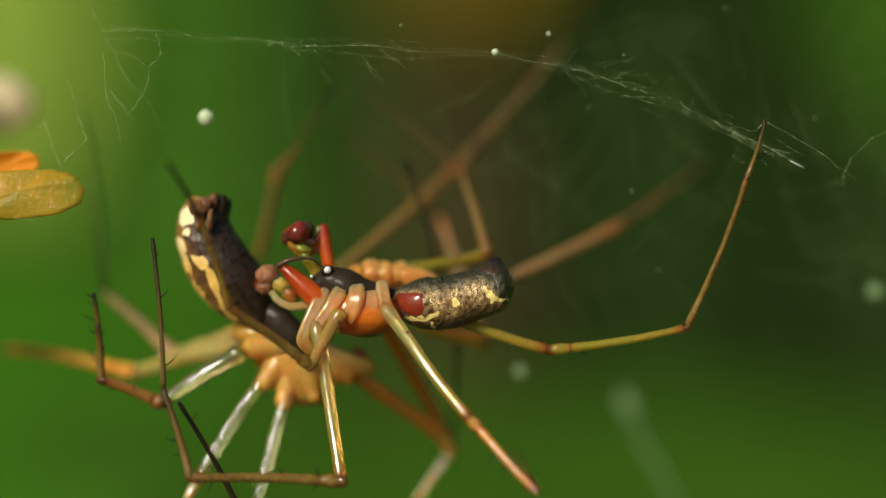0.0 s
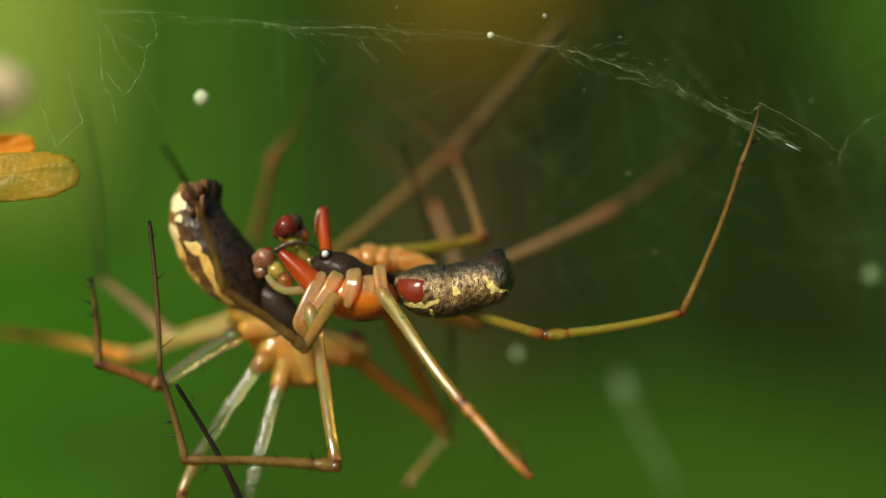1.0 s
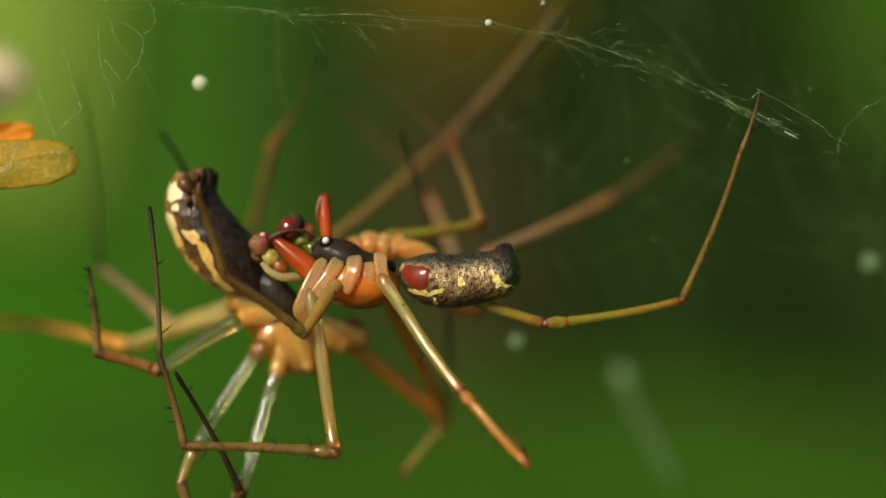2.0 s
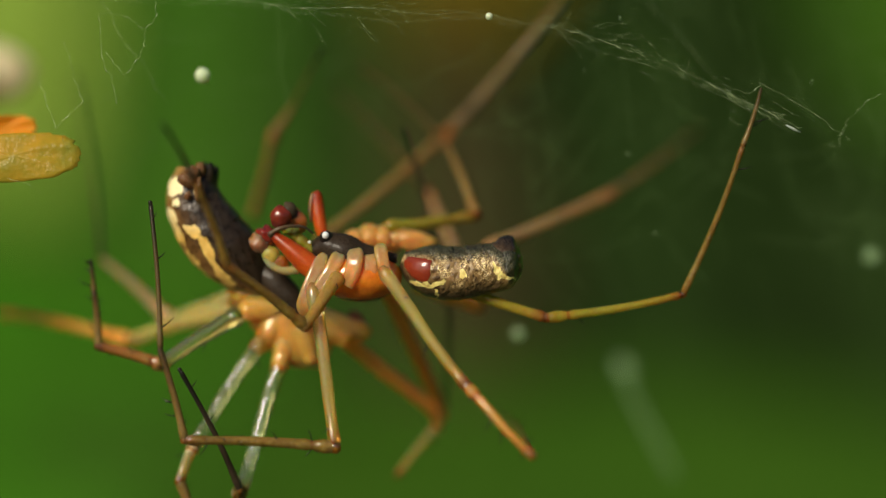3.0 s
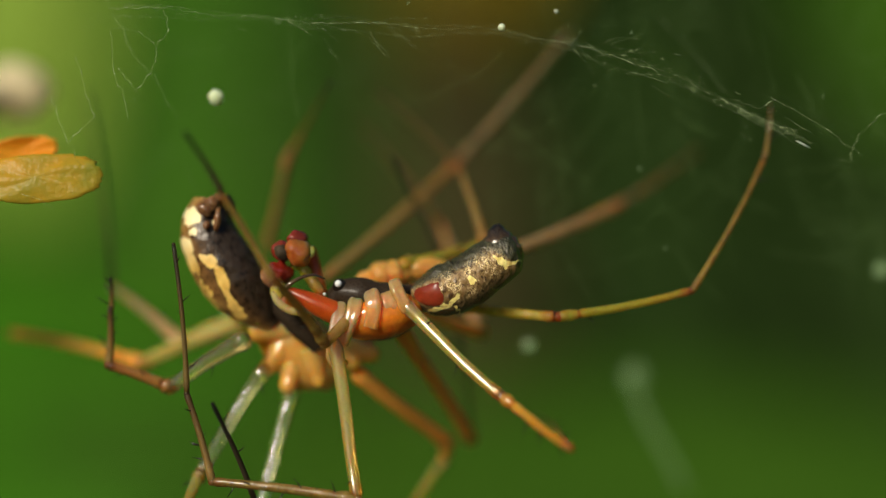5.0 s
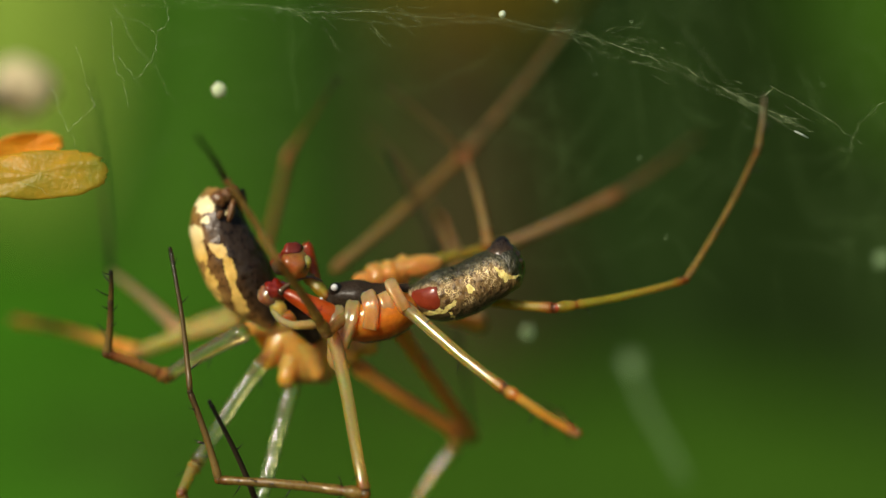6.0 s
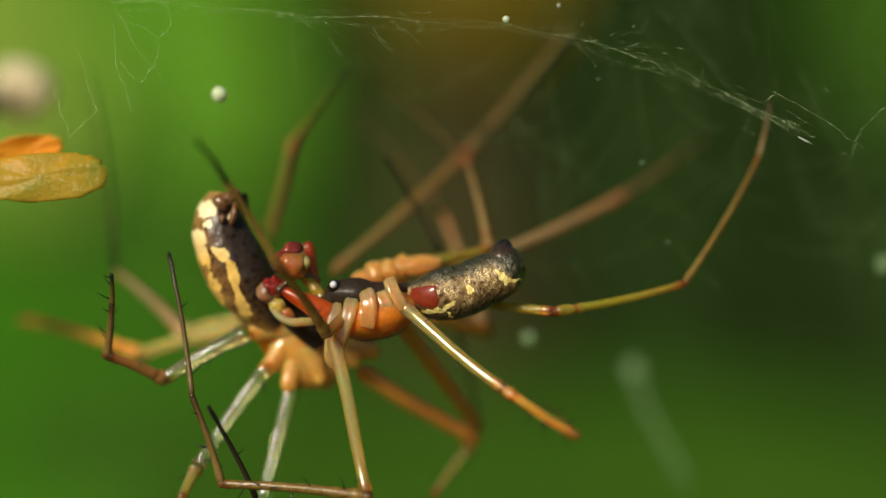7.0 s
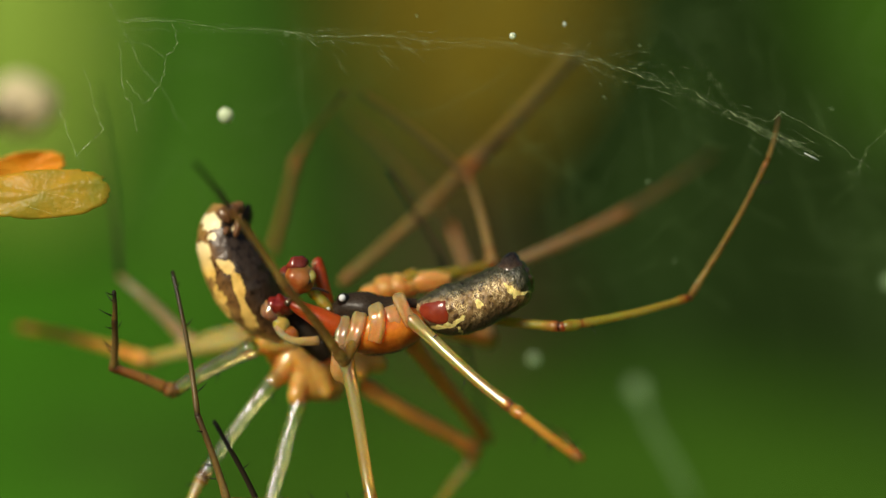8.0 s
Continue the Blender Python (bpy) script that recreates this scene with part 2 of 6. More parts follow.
def leaf_skin(name, a, c, scale, rough=0.45, through_light=0.3, spec=0.4, relief=0.4):
    m, n, l, b = material(name, rough, spec)
    t = noise_node(n, l, scale, 5)
    r = ramp_node(n, l, t.outputs[0], [(0.3, a), (0.7, c)])
    l.new(r.outputs[0], b.inputs["Base Color"])
    tr = n.new("ShaderNodeBsdfTranslucent")
    l.new(r.outputs[0], tr.inputs["Color"])
    mix = n.new("ShaderNodeMixShader")
    mix.inputs[0].default_value = through_light
    l.new(b.outputs[0], mix.inputs[1])
    l.new(tr.outputs[0], mix.inputs[2])
    l.new(mix.outputs[0], n["Material Output"].inputs[0])
    g = noise_node(n, l, scale * 6, 4)
    bump(n, l, b, g.outputs[0], relief, 0.3 / scale)
    return m


petal_skin = leaf_skin("dry_bract", (0.84, 0.50, 0.04), (0.42, 0.40, 0.04), 1000, 0.35, 0.55, 0.4, 0.2)
petal_orange = leaf_skin("orange_bract", (0.92, 0.36, 0.015), (0.80, 0.42, 0.03), 900, 0.45, 0.45, 0.3, 0.3)
bud_skin = leaf_skin("pale_bud", (0.96, 0.88, 0.60), (0.94, 0.80, 0.48), 400, 0.6, 0.45)
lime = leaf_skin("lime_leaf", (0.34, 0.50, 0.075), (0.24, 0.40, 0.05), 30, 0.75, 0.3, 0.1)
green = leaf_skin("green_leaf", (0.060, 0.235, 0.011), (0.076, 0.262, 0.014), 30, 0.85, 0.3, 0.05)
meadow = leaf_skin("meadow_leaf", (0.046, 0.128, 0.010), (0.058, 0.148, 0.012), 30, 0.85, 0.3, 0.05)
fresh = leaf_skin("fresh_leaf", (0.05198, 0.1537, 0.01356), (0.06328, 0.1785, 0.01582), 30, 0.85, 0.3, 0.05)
# Darker greens of one leaf material: shade is put into their colour.
mid_green = leaf_skin("half_shade_leaf", (0.036, 0.105, 0.010), (0.047, 0.124, 0.012), 30, 0.85, 0.3, 0.05)
shade_green = leaf_skin("shade_green_leaf", (0.030, 0.076, 0.011), (0.038, 0.090, 0.013), 30, 0.85, 0.3, 0.05)
deep = leaf_skin("deep_shade_leaf", (0.02016, 0.04368, 0.00924), (0.0252, 0.05208, 0.01092), 30, 0.85, 0.3, 0.05)
bark = leaf_skin("brown_bark", (0.052, 0.047, 0.016), (0.041, 0.038, 0.014), 40, 0.9, 0.0, 0.1)
ochre = leaf_skin("ochre_leaf", (0.20, 0.15, 0.012), (0.16, 0.125, 0.010), 40, 0.8, 0.3, 0.1)
soil = leaf_skin("mossy_soil", (0.035, 0.05, 0.015), (0.05, 0.055, 0.02), 14, 0.9, 0.0)


# ---- building helpers ----
class Geo:
    """Vertices, faces and attributes of one mesh, in millimetres."""

    def __init__(self):
        self.v, self.f, self.m, self.along, self.band, self.glitter = [], [], [], [], [], []

    def add(self, verts, faces, mat=0, along=None, band=None, glitter=None):
        s = len(self.v)
        self.v += [Vector(p) for p in verts]
        self.f += [[i + s for i in f] for f in faces]
        self.m += [mat] * len(faces)
        n = len(verts)
        self.along += along or [0.0] * n
        self.band += band or [0.5] * n
        self.glitter += glitter or [0.0] * n
        return self

    def tube(self, path, radii, sides=10, mat=0, a0=0.0, a1=1.0, edge=0.0):
        """A tube through the points of path, closed at both ends: round, or with four soft edges."""
        path = [Vector(p) for p in path]
        n = len(path)
        d0 = (path[1] - path[0]).normalized()
        side = d0.orthogonal().normalized()
        verts, along = [], []
        for i, p in enumerate(path):
            d = (path[min(i + 1, n - 1)] - path[max(i - 1, 0)]).normalized()
            side = (side - d * side.dot(d)).normalized()
            up = d.cross(side)
            for j in range(sides):
                a = 2 * math.pi * j / sides
                verts.append(p + (side * math.cos(a) + up * math.sin(a)) * radii[i] * (1 + edge * math.cos(4 * a)))
                along.append(a0 + (a1 - a0) * i / (n - 1))
        faces = [[i * sides + j, i * sides + (j + 1) % sides, (i + 1) * sides + (j + 1) % sides, (i + 1) * sides + j]
                 for i in range(n - 1) for j in range(sides)]
        faces += [list(range(sides))[::-1], [(n - 1) * sides + j for j in range(sides)]]
        return self.add(verts, faces, mat, along)

    def ball(self, c, r, mat=0, turn=(0, 0, 0), rings=10, sides=14, lumps=0.0):
        """An ellipsoid with half-axes r, turned by degrees, uneven by lumps."""
        e = Euler([radians(a) for a in turn]).to_matrix()
        c = Vector(c)
        verts, along = [], []
        for i in range(rings + 1):
            th = math.pi * min(max(i, 0.03), rings - 0.03) / rings
            for j in range(sides):
                ph = 2 * math.pi * j / sides
                d = Vector((math.sin(th) * math.cos(ph), math.sin(th) * math.sin(ph), math.cos(th)))
                w = 1 + lumps * noise.noise(d * 1.7 + c)
                verts.append(c + e @ Vector((d.x * r[0], d.y * r[1], d.z * r[2])) * w)
                along.append(i / rings)
        faces = [[i * sides + j, (i + 1) * sides + j, (i + 1) * sides + (j + 1) % sides, i * sides + (j + 1) % sides]
                 for i in range(rings) for j in range(sides)]
        faces += [list(range(sides)), [rings * sides + j for j in range(sides)][::-1]]
        return self.add(verts, faces, mat, along)


def smooth(points, steps):
    """Catmull-Rom points through the given ones."""
    p = [Vector(q) for q in points]
    p = [p[0] * 2 - p[1]] + p + [p[-1] * 2 - p[-2]]
    out = []
    for i in range(1, len(p) - 2):
        for s in range(steps):
            t = s / steps
            out.append(0.5 * (2 * p[i] + (p[i + 1] - p[i - 1]) * t + (2 * p[i - 1] - 5 * p[i] + 4 * p[i + 1] - p[i + 2]) * t * t
                              + (3 * p[i] - p[i - 1] - 3 * p[i + 1] + p[i + 2]) * t ** 3))
    return out + [p[-2]]


def part(name, geo, mats, parent=None, label="", origin=(0, 0, 0), local=False):
    """Links geo as one mesh object with its pivot at origin; parents are only moved, never turned, at rest."""
    o = Vector(origin)
    shift = Vector((0, 0, 0)) if local else o
    me = bpy.data.meshes.new(name)
    me.from_pydata([(p - shift) * MM for p in geo.v], [], geo.f)
    for m in (mats if isinstance(mats, (list, tuple)) else [mats]):
        me.materials.append(m)
    me.polygons.foreach_set("material_index", geo.m)
    me.polygons.foreach_set("use_smooth", [True] * len(geo.f))
    for key, data in (("along", geo.along), ("band", geo.band), ("glitter", geo.glitter)):
        at = me.attributes.new(key, "FLOAT", "POINT")
        at.data.foreach_set("value", data)
    me.update()
    ob = new(name, me)
    ob.matrix_basis = Matrix.Translation(o * MM)
    if parent:
        ob.parent = parent
        ob.matrix_basis = Matrix.Translation(o * MM - place[parent])
    place[ob] = o * MM
    if label:
        tagged(ob, label)
    return ob


place = {}


def empty(name, at, label, category, group=""):
    ob = new(name)
    ob.empty_display_size = 0.001
    ob.location = Vector(at) * MM
    place[ob] = Vector(at) * MM
    return tagged(ob, label, category, group)


def aimed(a, d, rest):
    """The pose of a segment that lies along its own z, at a (millimetres) and along d; rest is its first direction, from which it turns the shortest way."""
    q = rest.rotation_difference(d) @ Vector((0, 0, 1)).rotation_difference(rest)
    return Matrix.Translation(Vector(a) * MM) @ q.to_matrix().to_4x4()


SEGMENTS = ("leg", "tibia", "metatarsus", "tarsus", "claw")


def leg(spider, joints, radii, mats, spines=(0, 0, 0, 0), bow=0.03, seed=1):
    """A leg in rigid segments from joint to joint: the first, with the hip, carries the others."""
    rnd = random.Random(seed)
    joints = [Vector(j) for j in joints]
    made = []
    for i in range(len(joints) - 1):
        a, b = joints[i], joints[i + 1]
        n = (b - a).length
        r0, r1 = radii[i], radii[i + 1] if i + 1 < len(radii) else radii[i] * 0.6
        g = Geo()
        steps = 26
        path, rr = [], []
        for s in range(steps + 1):
            t = s / steps
            swell = 1 + 0.16 * math.exp(-((t - 0.08) / 0.07) ** 2) + 0.20 * math.exp(-((t - 0.96) / 0.05) ** 2) - (0.5 if i == 0 else 0.1) * math.exp(-(t / 0.03) ** 2)
            path.append(Vector((bow * n * math.sin(math.pi * t), 0.3 * bow * n * math.sin(2 * math.pi * t), n * t)))
            if i == 1:
                swell *= 1 + 0.14 * math.exp(-((t - 0.07) / 0.05) ** 2) - 0.24 * math.exp(-((t - 0.15) / 0.018) ** 2) + 0.10 * math.exp(-((t - 0.20) / 0.03) ** 2)
            rr.append((r0 + (r1 * 1.02 - r0) * t) * swell)
        rr[-1] *= 0.8
        g.tube(path, rr, 14)
        if i == 1:
            for s in (3, 4, 5):
                g.along[s * 14:(s + 1) * 14] = [0.8 if s != 4 else 0.98] * 14
        g.ball((0, 0, n), (r1 * 1.12, r1 * 1.12, r1 * 1.2), 0)
        g.along[-11 * 14:] = [1.0] * (11 * 14)
        for s in range(spines[i]):
            t = rnd.uniform(0.1, 0.95)
            p = path[int(t * steps)]
            ang = rnd.uniform(0, 2 * math.pi)
            out = Vector((math.cos(ang), math.sin(ang), rnd.uniform(0.25, 0.7)))
            size = rnd.uniform(0.24, 0.40) if s % 4 == 0 else rnd.uniform(0.05, 0.12)
            root = p + Vector((math.cos(ang), math.sin(ang), 0)) * rr[int(t * steps)] * 0.8
            g.tube([root, root + out * size * 0.5, root + out * size + Vector((0, 0, 0.03))],
                   [0.024, 0.017, 0.005] if s % 4 == 0 else [0.008, 0.006, 0.002], 5, 1)
        ob = part(SEGMENTS[min(i, 4)], g, [mats[i], black], spider if i == 0 else made[0], local=True, origin=a)
        made.append(ob)
    info = {"obs": made, "lens": [(q - p).length for p, q in zip(joints, joints[1:])], "spider": spider,
            "rest": [(q - p).normalized() for p, q in zip(joints, joints[1:])]}
    settle(info, joints, True)
    return info


def settle(info, joints, rest=False):
    """The poses of a leg's segments, each in its parent's space, with the lengths kept."""
    a, poses = Vector(joints[0]), []
    for i, n in enumerate(info["lens"]):
        d = (Vector(joints[i + 1]) - a).normalized()
        poses.append(aimed(a, d, info["rest"][i]))
        a = a + d * n
    root = Matrix.Translation(place[info["spider"]])
    out = [root.inverted() @ poses[0]] + [poses[0].inverted() @ p for p in poses[1:]]
    if rest:
        for ob, m in zip(info["obs"], out):
            ob.matrix_parent_inverse = Matrix.Identity(4)
            ob.matrix_basis = m
    return out


def bend(info, *rows):
    """Keys a leg: rows of seconds and the places of its joints."""
    for i, ob in enumerate(info["obs"]):
        done = [(t, settle(info, joints)[i]) for t, *joints in rows]
        walk(ob, done)


def swing(ob, p0, q0, *rows, over=None, rolls=((0, 0), (8, 0))):
    """Keys a body part by two of its marks: rows of seconds and where the two marks lie; rolls are (seconds, degrees) about the line between them."""
    p0, q0 = Vector(p0), Vector(q0)
    base = place[over] if over else Vector((0, 0, 0))
    o = place[ob]
    a0 = math.atan2(q0.z - p0.z, q0.x - p0.x)
    done = []
    for t, p, q in rows:
        p, q = Vector(p), Vector(q)
        turn = Matrix.Rotation(-(math.atan2(q.z - p.z, q.x - p.x) - a0), 4, "Y")
        mid0, mid = (p0 + q0) / 2 * MM, (p + q) / 2 * MM
        roll = Matrix.Rotation(radians(float(np.interp(t, [r[0] for r in rolls], [r[1] for r in rolls]))), 4, (q - p).normalized())
        done.append((t, Matrix.Translation(-base) @ Matrix.Translation(mid) @ roll @ turn @ Matrix.Translation(o - mid0)))
    walk(ob, done)


def drift(ob, *rows):
    """Keys a small sway: rows of seconds and the shift across and up, in millimetres."""
    o = ob.location.copy()
    walk(ob, [(t, Matrix.Translation(o + Vector((x * MM, 0, z * MM)))) for t, x, z in rows])


# ---- setting: ground, distant foliage ----
def broad_leaf(name, c, size, tilt, mat, parent, label="", curl=0.06):
    """A broad pointed leaf with a keel, a wavy rim and real thickness; c and size in millimetres."""
    g = Geo()
    nu, nv = 14, 10
    e = Euler([radians(a) for a in tilt]).to_matrix()
    for layer in (0, 1):
        verts = []
        for i in range(nu + 1):
            u = i / nu
            w = (math.sin(math.pi * min(max(u, 0.01), 0.99)) ** 0.6) * (1 - 0.35 * u)
            for j in range(nv + 1):
                s = 2 * j / nv - 1
                y = -curl * size[1] * (abs(s) ** 1.4 * w) + 0.015 * size[1] * math.sin(9 * u + 4 * s) + 0.25 * curl * size[0] * (u - 0.5) ** 2
                verts.append(Vector(c) + e @ Vector(((u - 0.5) * size[0], y + layer * 0.4, s * w * size[1] * 0.5)))
        f = [[i * (nv + 1) + j, i * (nv + 1) + j + 1, (i + 1) * (nv + 1) + j + 1, (i + 1) * (nv + 1) + j] for i in range(nu) for j in range(nv)]
        g.add(verts, f if layer else [q[::-1] for q in f])
    m = (nu + 1) * (nv + 1)
    rim = [i * (nv + 1) for i in range(nu + 1)] + [nu * (nv + 1) + j for j in range(1, nv + 1)] + [i * (nv + 1) + nv for i in range(nu - 1, -1, -1)] + list(range(nv - 1, 0, -1))
    g.f += [[a, b, b + m, a + m] for a, b in zip(rim, rim[1:] + rim[:1])]
    g.m += [0] * len(rim)
    ob = part(name, g, mat, parent, label, origin=c)
    g = Geo()
    g.tube(smooth([Vector(c) + e @ Vector(((u - 0.5) * size[0], -0.6 + 0.25 * curl * size[0] * (u - 0.5) ** 2, 0)) for u in (-0.1, 0.5, 1)], 6), [0.9] * 13, 8)
    part("midrib", g, mat, ob, origin=c)
    return ob


ground = Geo()
N = 24
ground.add([(-3e5 * (1 - 2 * i / N) ** 3 + 0, -3e5 * (1 - 2 * j / N) ** 3, -600 + 25 * noise.noise((i * 1.7, j * 1.7, 0))) for i in range(N + 1) for j in range(N + 1)],
           [[i * (N + 1) + j, (i + 1) * (N + 1) + j, (i + 1) * (N + 1) + j + 1, i * (N + 1) + j + 1] for i in range(N) for j in range(N)])
tagged(part("ground", ground, soil), "mossy dark soil below the undergrowth", "ground", kind="structure")


def hedge():
    """The far undergrowth: a bank of deep green foliage that stands round the place, lumpy and uneven."""
    g = Geo()
    n, rows = 48, 16
    verts = []
    for i in range(n + 1):
        a = -170 + 340 * i / n
        tall = 1.0 if abs(a) < 95 else max(0.12, 1 - (abs(a) - 95) / 28)
        for j in range(rows + 1):
            r = 1500 + 160 * noise.noise((i * 0.9, j * 0.9, 3.0)) + 12 * j
            verts.append((r * math.sin(radians(a)), r * math.cos(radians(a)), -620 + 95 * j * tall))
    g.add(verts, [[i * (rows + 1) + j, (i + 1) * (rows + 1) + j, (i + 1) * (rows + 1) + j + 1, i * (rows + 1) + j + 1] for i in range(n) for j in range(rows)])
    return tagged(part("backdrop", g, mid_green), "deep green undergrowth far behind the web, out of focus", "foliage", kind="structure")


hedge()

# The shrub behind the web: a brown stem and broad leaves.
shrub = empty("shrub", (5.0, 350, -600), "shrub with brown stem and broad green leaves behind the web, blurred", "shrub")
g = Geo()
trunk_path = smooth([(4.35, 350, 0.00)[:2] + (-620,), (2.93, 350, 0.00)[:2] + (-150,), (2.65, 350, 0.00), (1.51, 350, 79.61), (0.57, 350, 278.40)], 8)
g.tube(trunk_path, [22 - 0.2 * i + 1.2 * math.sin(i * 1.3) for i in range(len(trunk_path))], 20)
part("trunk", g, bark, shrub, origin=(2.93, 350, 0.00))
# The darkest blades stand for shaded depth by their colour alone.
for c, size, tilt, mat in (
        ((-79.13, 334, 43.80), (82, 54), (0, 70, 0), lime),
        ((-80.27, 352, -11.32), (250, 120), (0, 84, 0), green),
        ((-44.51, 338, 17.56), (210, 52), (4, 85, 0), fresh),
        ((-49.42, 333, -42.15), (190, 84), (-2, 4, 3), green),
        ((-19.80, 330, 13.06), (190, 23), (0, 88, 0), shade_green),
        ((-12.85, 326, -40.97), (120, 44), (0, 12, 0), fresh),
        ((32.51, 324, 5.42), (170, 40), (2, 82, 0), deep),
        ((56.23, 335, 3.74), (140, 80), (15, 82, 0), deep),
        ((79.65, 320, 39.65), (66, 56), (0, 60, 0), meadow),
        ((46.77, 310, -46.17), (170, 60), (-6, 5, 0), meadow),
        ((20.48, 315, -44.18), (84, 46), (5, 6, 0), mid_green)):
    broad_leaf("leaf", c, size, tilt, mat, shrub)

# A withered leaf that hangs behind the web and sways.
g = Geo()
withered = empty("withered_leaf", (2.26, 316, 43.59), "ochre withered leaf hanging behind the web, blurred", "leaf")
broad_leaf("blade", (2.44, 316, 64.48), (58, 48), (0, 90, 0), ochre, withered, "ochre blade", 0.1)

# Added light green leaf that slides in, standing for a flicker of light.
light_green = leaf_skin("light_leaf", (0.12, 0.33, 0.022), (0.15, 0.37, 0.028), 30, 0.8, 0.3, 0.05)
swaying = empty("flicker_leaf", (-122.0, 322, 40.0), "added light green leaf that stands in for a flicker of light behind the web, blurred", "leaf")
broad_leaf("blade", (-122.0, 322, 40.0), (62, 40), (0, 62, 0), light_green, swaying, "light green blade", 0.1)

# ---- dry flower stalk beside the web ----
stalk = empty("flower_stalk", (-18.01, 1, 0.66)[:2] + (-600,), "dry flower stalk with orange papery bracts and a pale bud", "flower stalk")
g = Geo()
sp = smooth([(-18.01, 1, 0.66)[:2] + (-605,), (-18.01, 1, 0.00)[:2] + (-200,), (-17.53, 1, -7.42), (-15.59, 1, 0.34), (-14.94, 1, 1.79), (-14.92, 5, 3.43), (-15.54, 14, 4.79)], 8)
g.tube(sp, [1.2 - 0.85 * i / len(sp) for i in range(len(sp))], 10)
part("stem", g, tan, stalk, origin=(-13.65, 1, 0.66))


def bract(c, half, turn, mat, seed, cup):
    """A papery bract: a cupped, thin, wavy-rimmed blade with real thickness."""
    g = Geo()
    e = Euler([radians(a) for a in turn]).to_matrix()
    nr, ns = 10, 72
    for layer in (0, 1):
        verts = [Vector(c) + e @ Vector((0, layer * 0.03 + cup, 0))]
        for i in range(1, nr + 1):
            for j in range(ns):
                a = 2 * math.pi * j / ns
                w = (i / nr) * (1 + (0.07 * noise.noise((math.cos(a) * 2, math.sin(a) * 2, seed)) + 0.022 * math.sin(11 * a + seed) + 0.012 * math.sin(29 * a) + 0.06 * noise.noise((math.cos(a) * 7, math.sin(a) * 7, seed))) * (i / nr))
                ca, sa = math.cos(a), math.sin(a)
                ca, sa = math.copysign(abs(ca) ** 0.75, ca), math.copysign(abs(sa) ** 0.85, sa)
                verts.append(Vector(c) + e @ Vector((ca * w * half[0],
                                                     cup * (1 - w * w) + layer * 0.03 + 0.05 * math.sin(5 * a + 3 * w) * w, sa * w * half[1])))
        f = [[0, 1 + j, 1 + (j + 1) % ns] for j in range(ns)]
        f += [[1 + i * ns + j, 1 + (i + 1) * ns + j, 1 + (i + 1) * ns + (j + 1) % ns, 1 + i * ns + (j + 1) % ns] for i in range(nr - 1) for j in range(ns)]
        g.add(verts, f if layer else [q[::-1] for q in f])
    m, s = 1 + nr * ns, 1 + (nr - 1) * ns
    g.f += [[s + j, s + (j + 1) % ns, s + (j + 1) % ns + m, s + j + m] for j in range(ns)]
    g.m += [0] * ns
    return part("bract", g, mat, stalk, origin=c)


bract((-12.07, 0.3, 1.55), (1.881, 0.702), (-14, -3, 0), petal_skin, 1, -0.12)
bract((-12.81, 2.2, 2.42), (1.052, 0.415), (-14, -8, 6), petal_orange, 4, 0.25)
g = Geo()
g.ball((-14.93, 14, 4.87), (1.084, 0.542, 0.989), 0, (0, 10, 0), lumps=0.15)
part("bud", g, bud_skin, stalk, origin=(-14.97, 14, 4.79))


# ---- spiders ----
def body_surface(spine, radii, flat=1.0, back=1):
    """Rings of a body along its spine; angle 0 faces the viewer's side (-y), 90 degrees the back."""
    pts = smooth(spine, 8)
    n = len(pts)
    rr = [float(np.interp(i / (n - 1), np.linspace(0, 1, len(radii)), radii)) for i in range(n)]
    # soften the radii
    for _ in range(3):
        rr = [rr[0]] + [(rr[i - 1] + 2 * rr[i] + rr[i + 1]) / 4 for i in range(1, n - 1)] + [rr[-1]]

    def at(u, a, lift=0.0):
        x = min(max(u, 0), 1) * (n - 1)
        i = min(int(x), n - 2)
        f = x - i
        c = pts[i].lerp(pts[i + 1], f)
        d = (pts[i + 1] - pts[i]).normalized()
        up = Vector((-d.z, 0, d.x)) * back
        r = rr[i] * (1 - f) + rr[i + 1] * f + lift
        return c + up * math.sin(a) * r + Vector((0, -math.cos(a) * r * flat, 0))
    return at, pts, rr


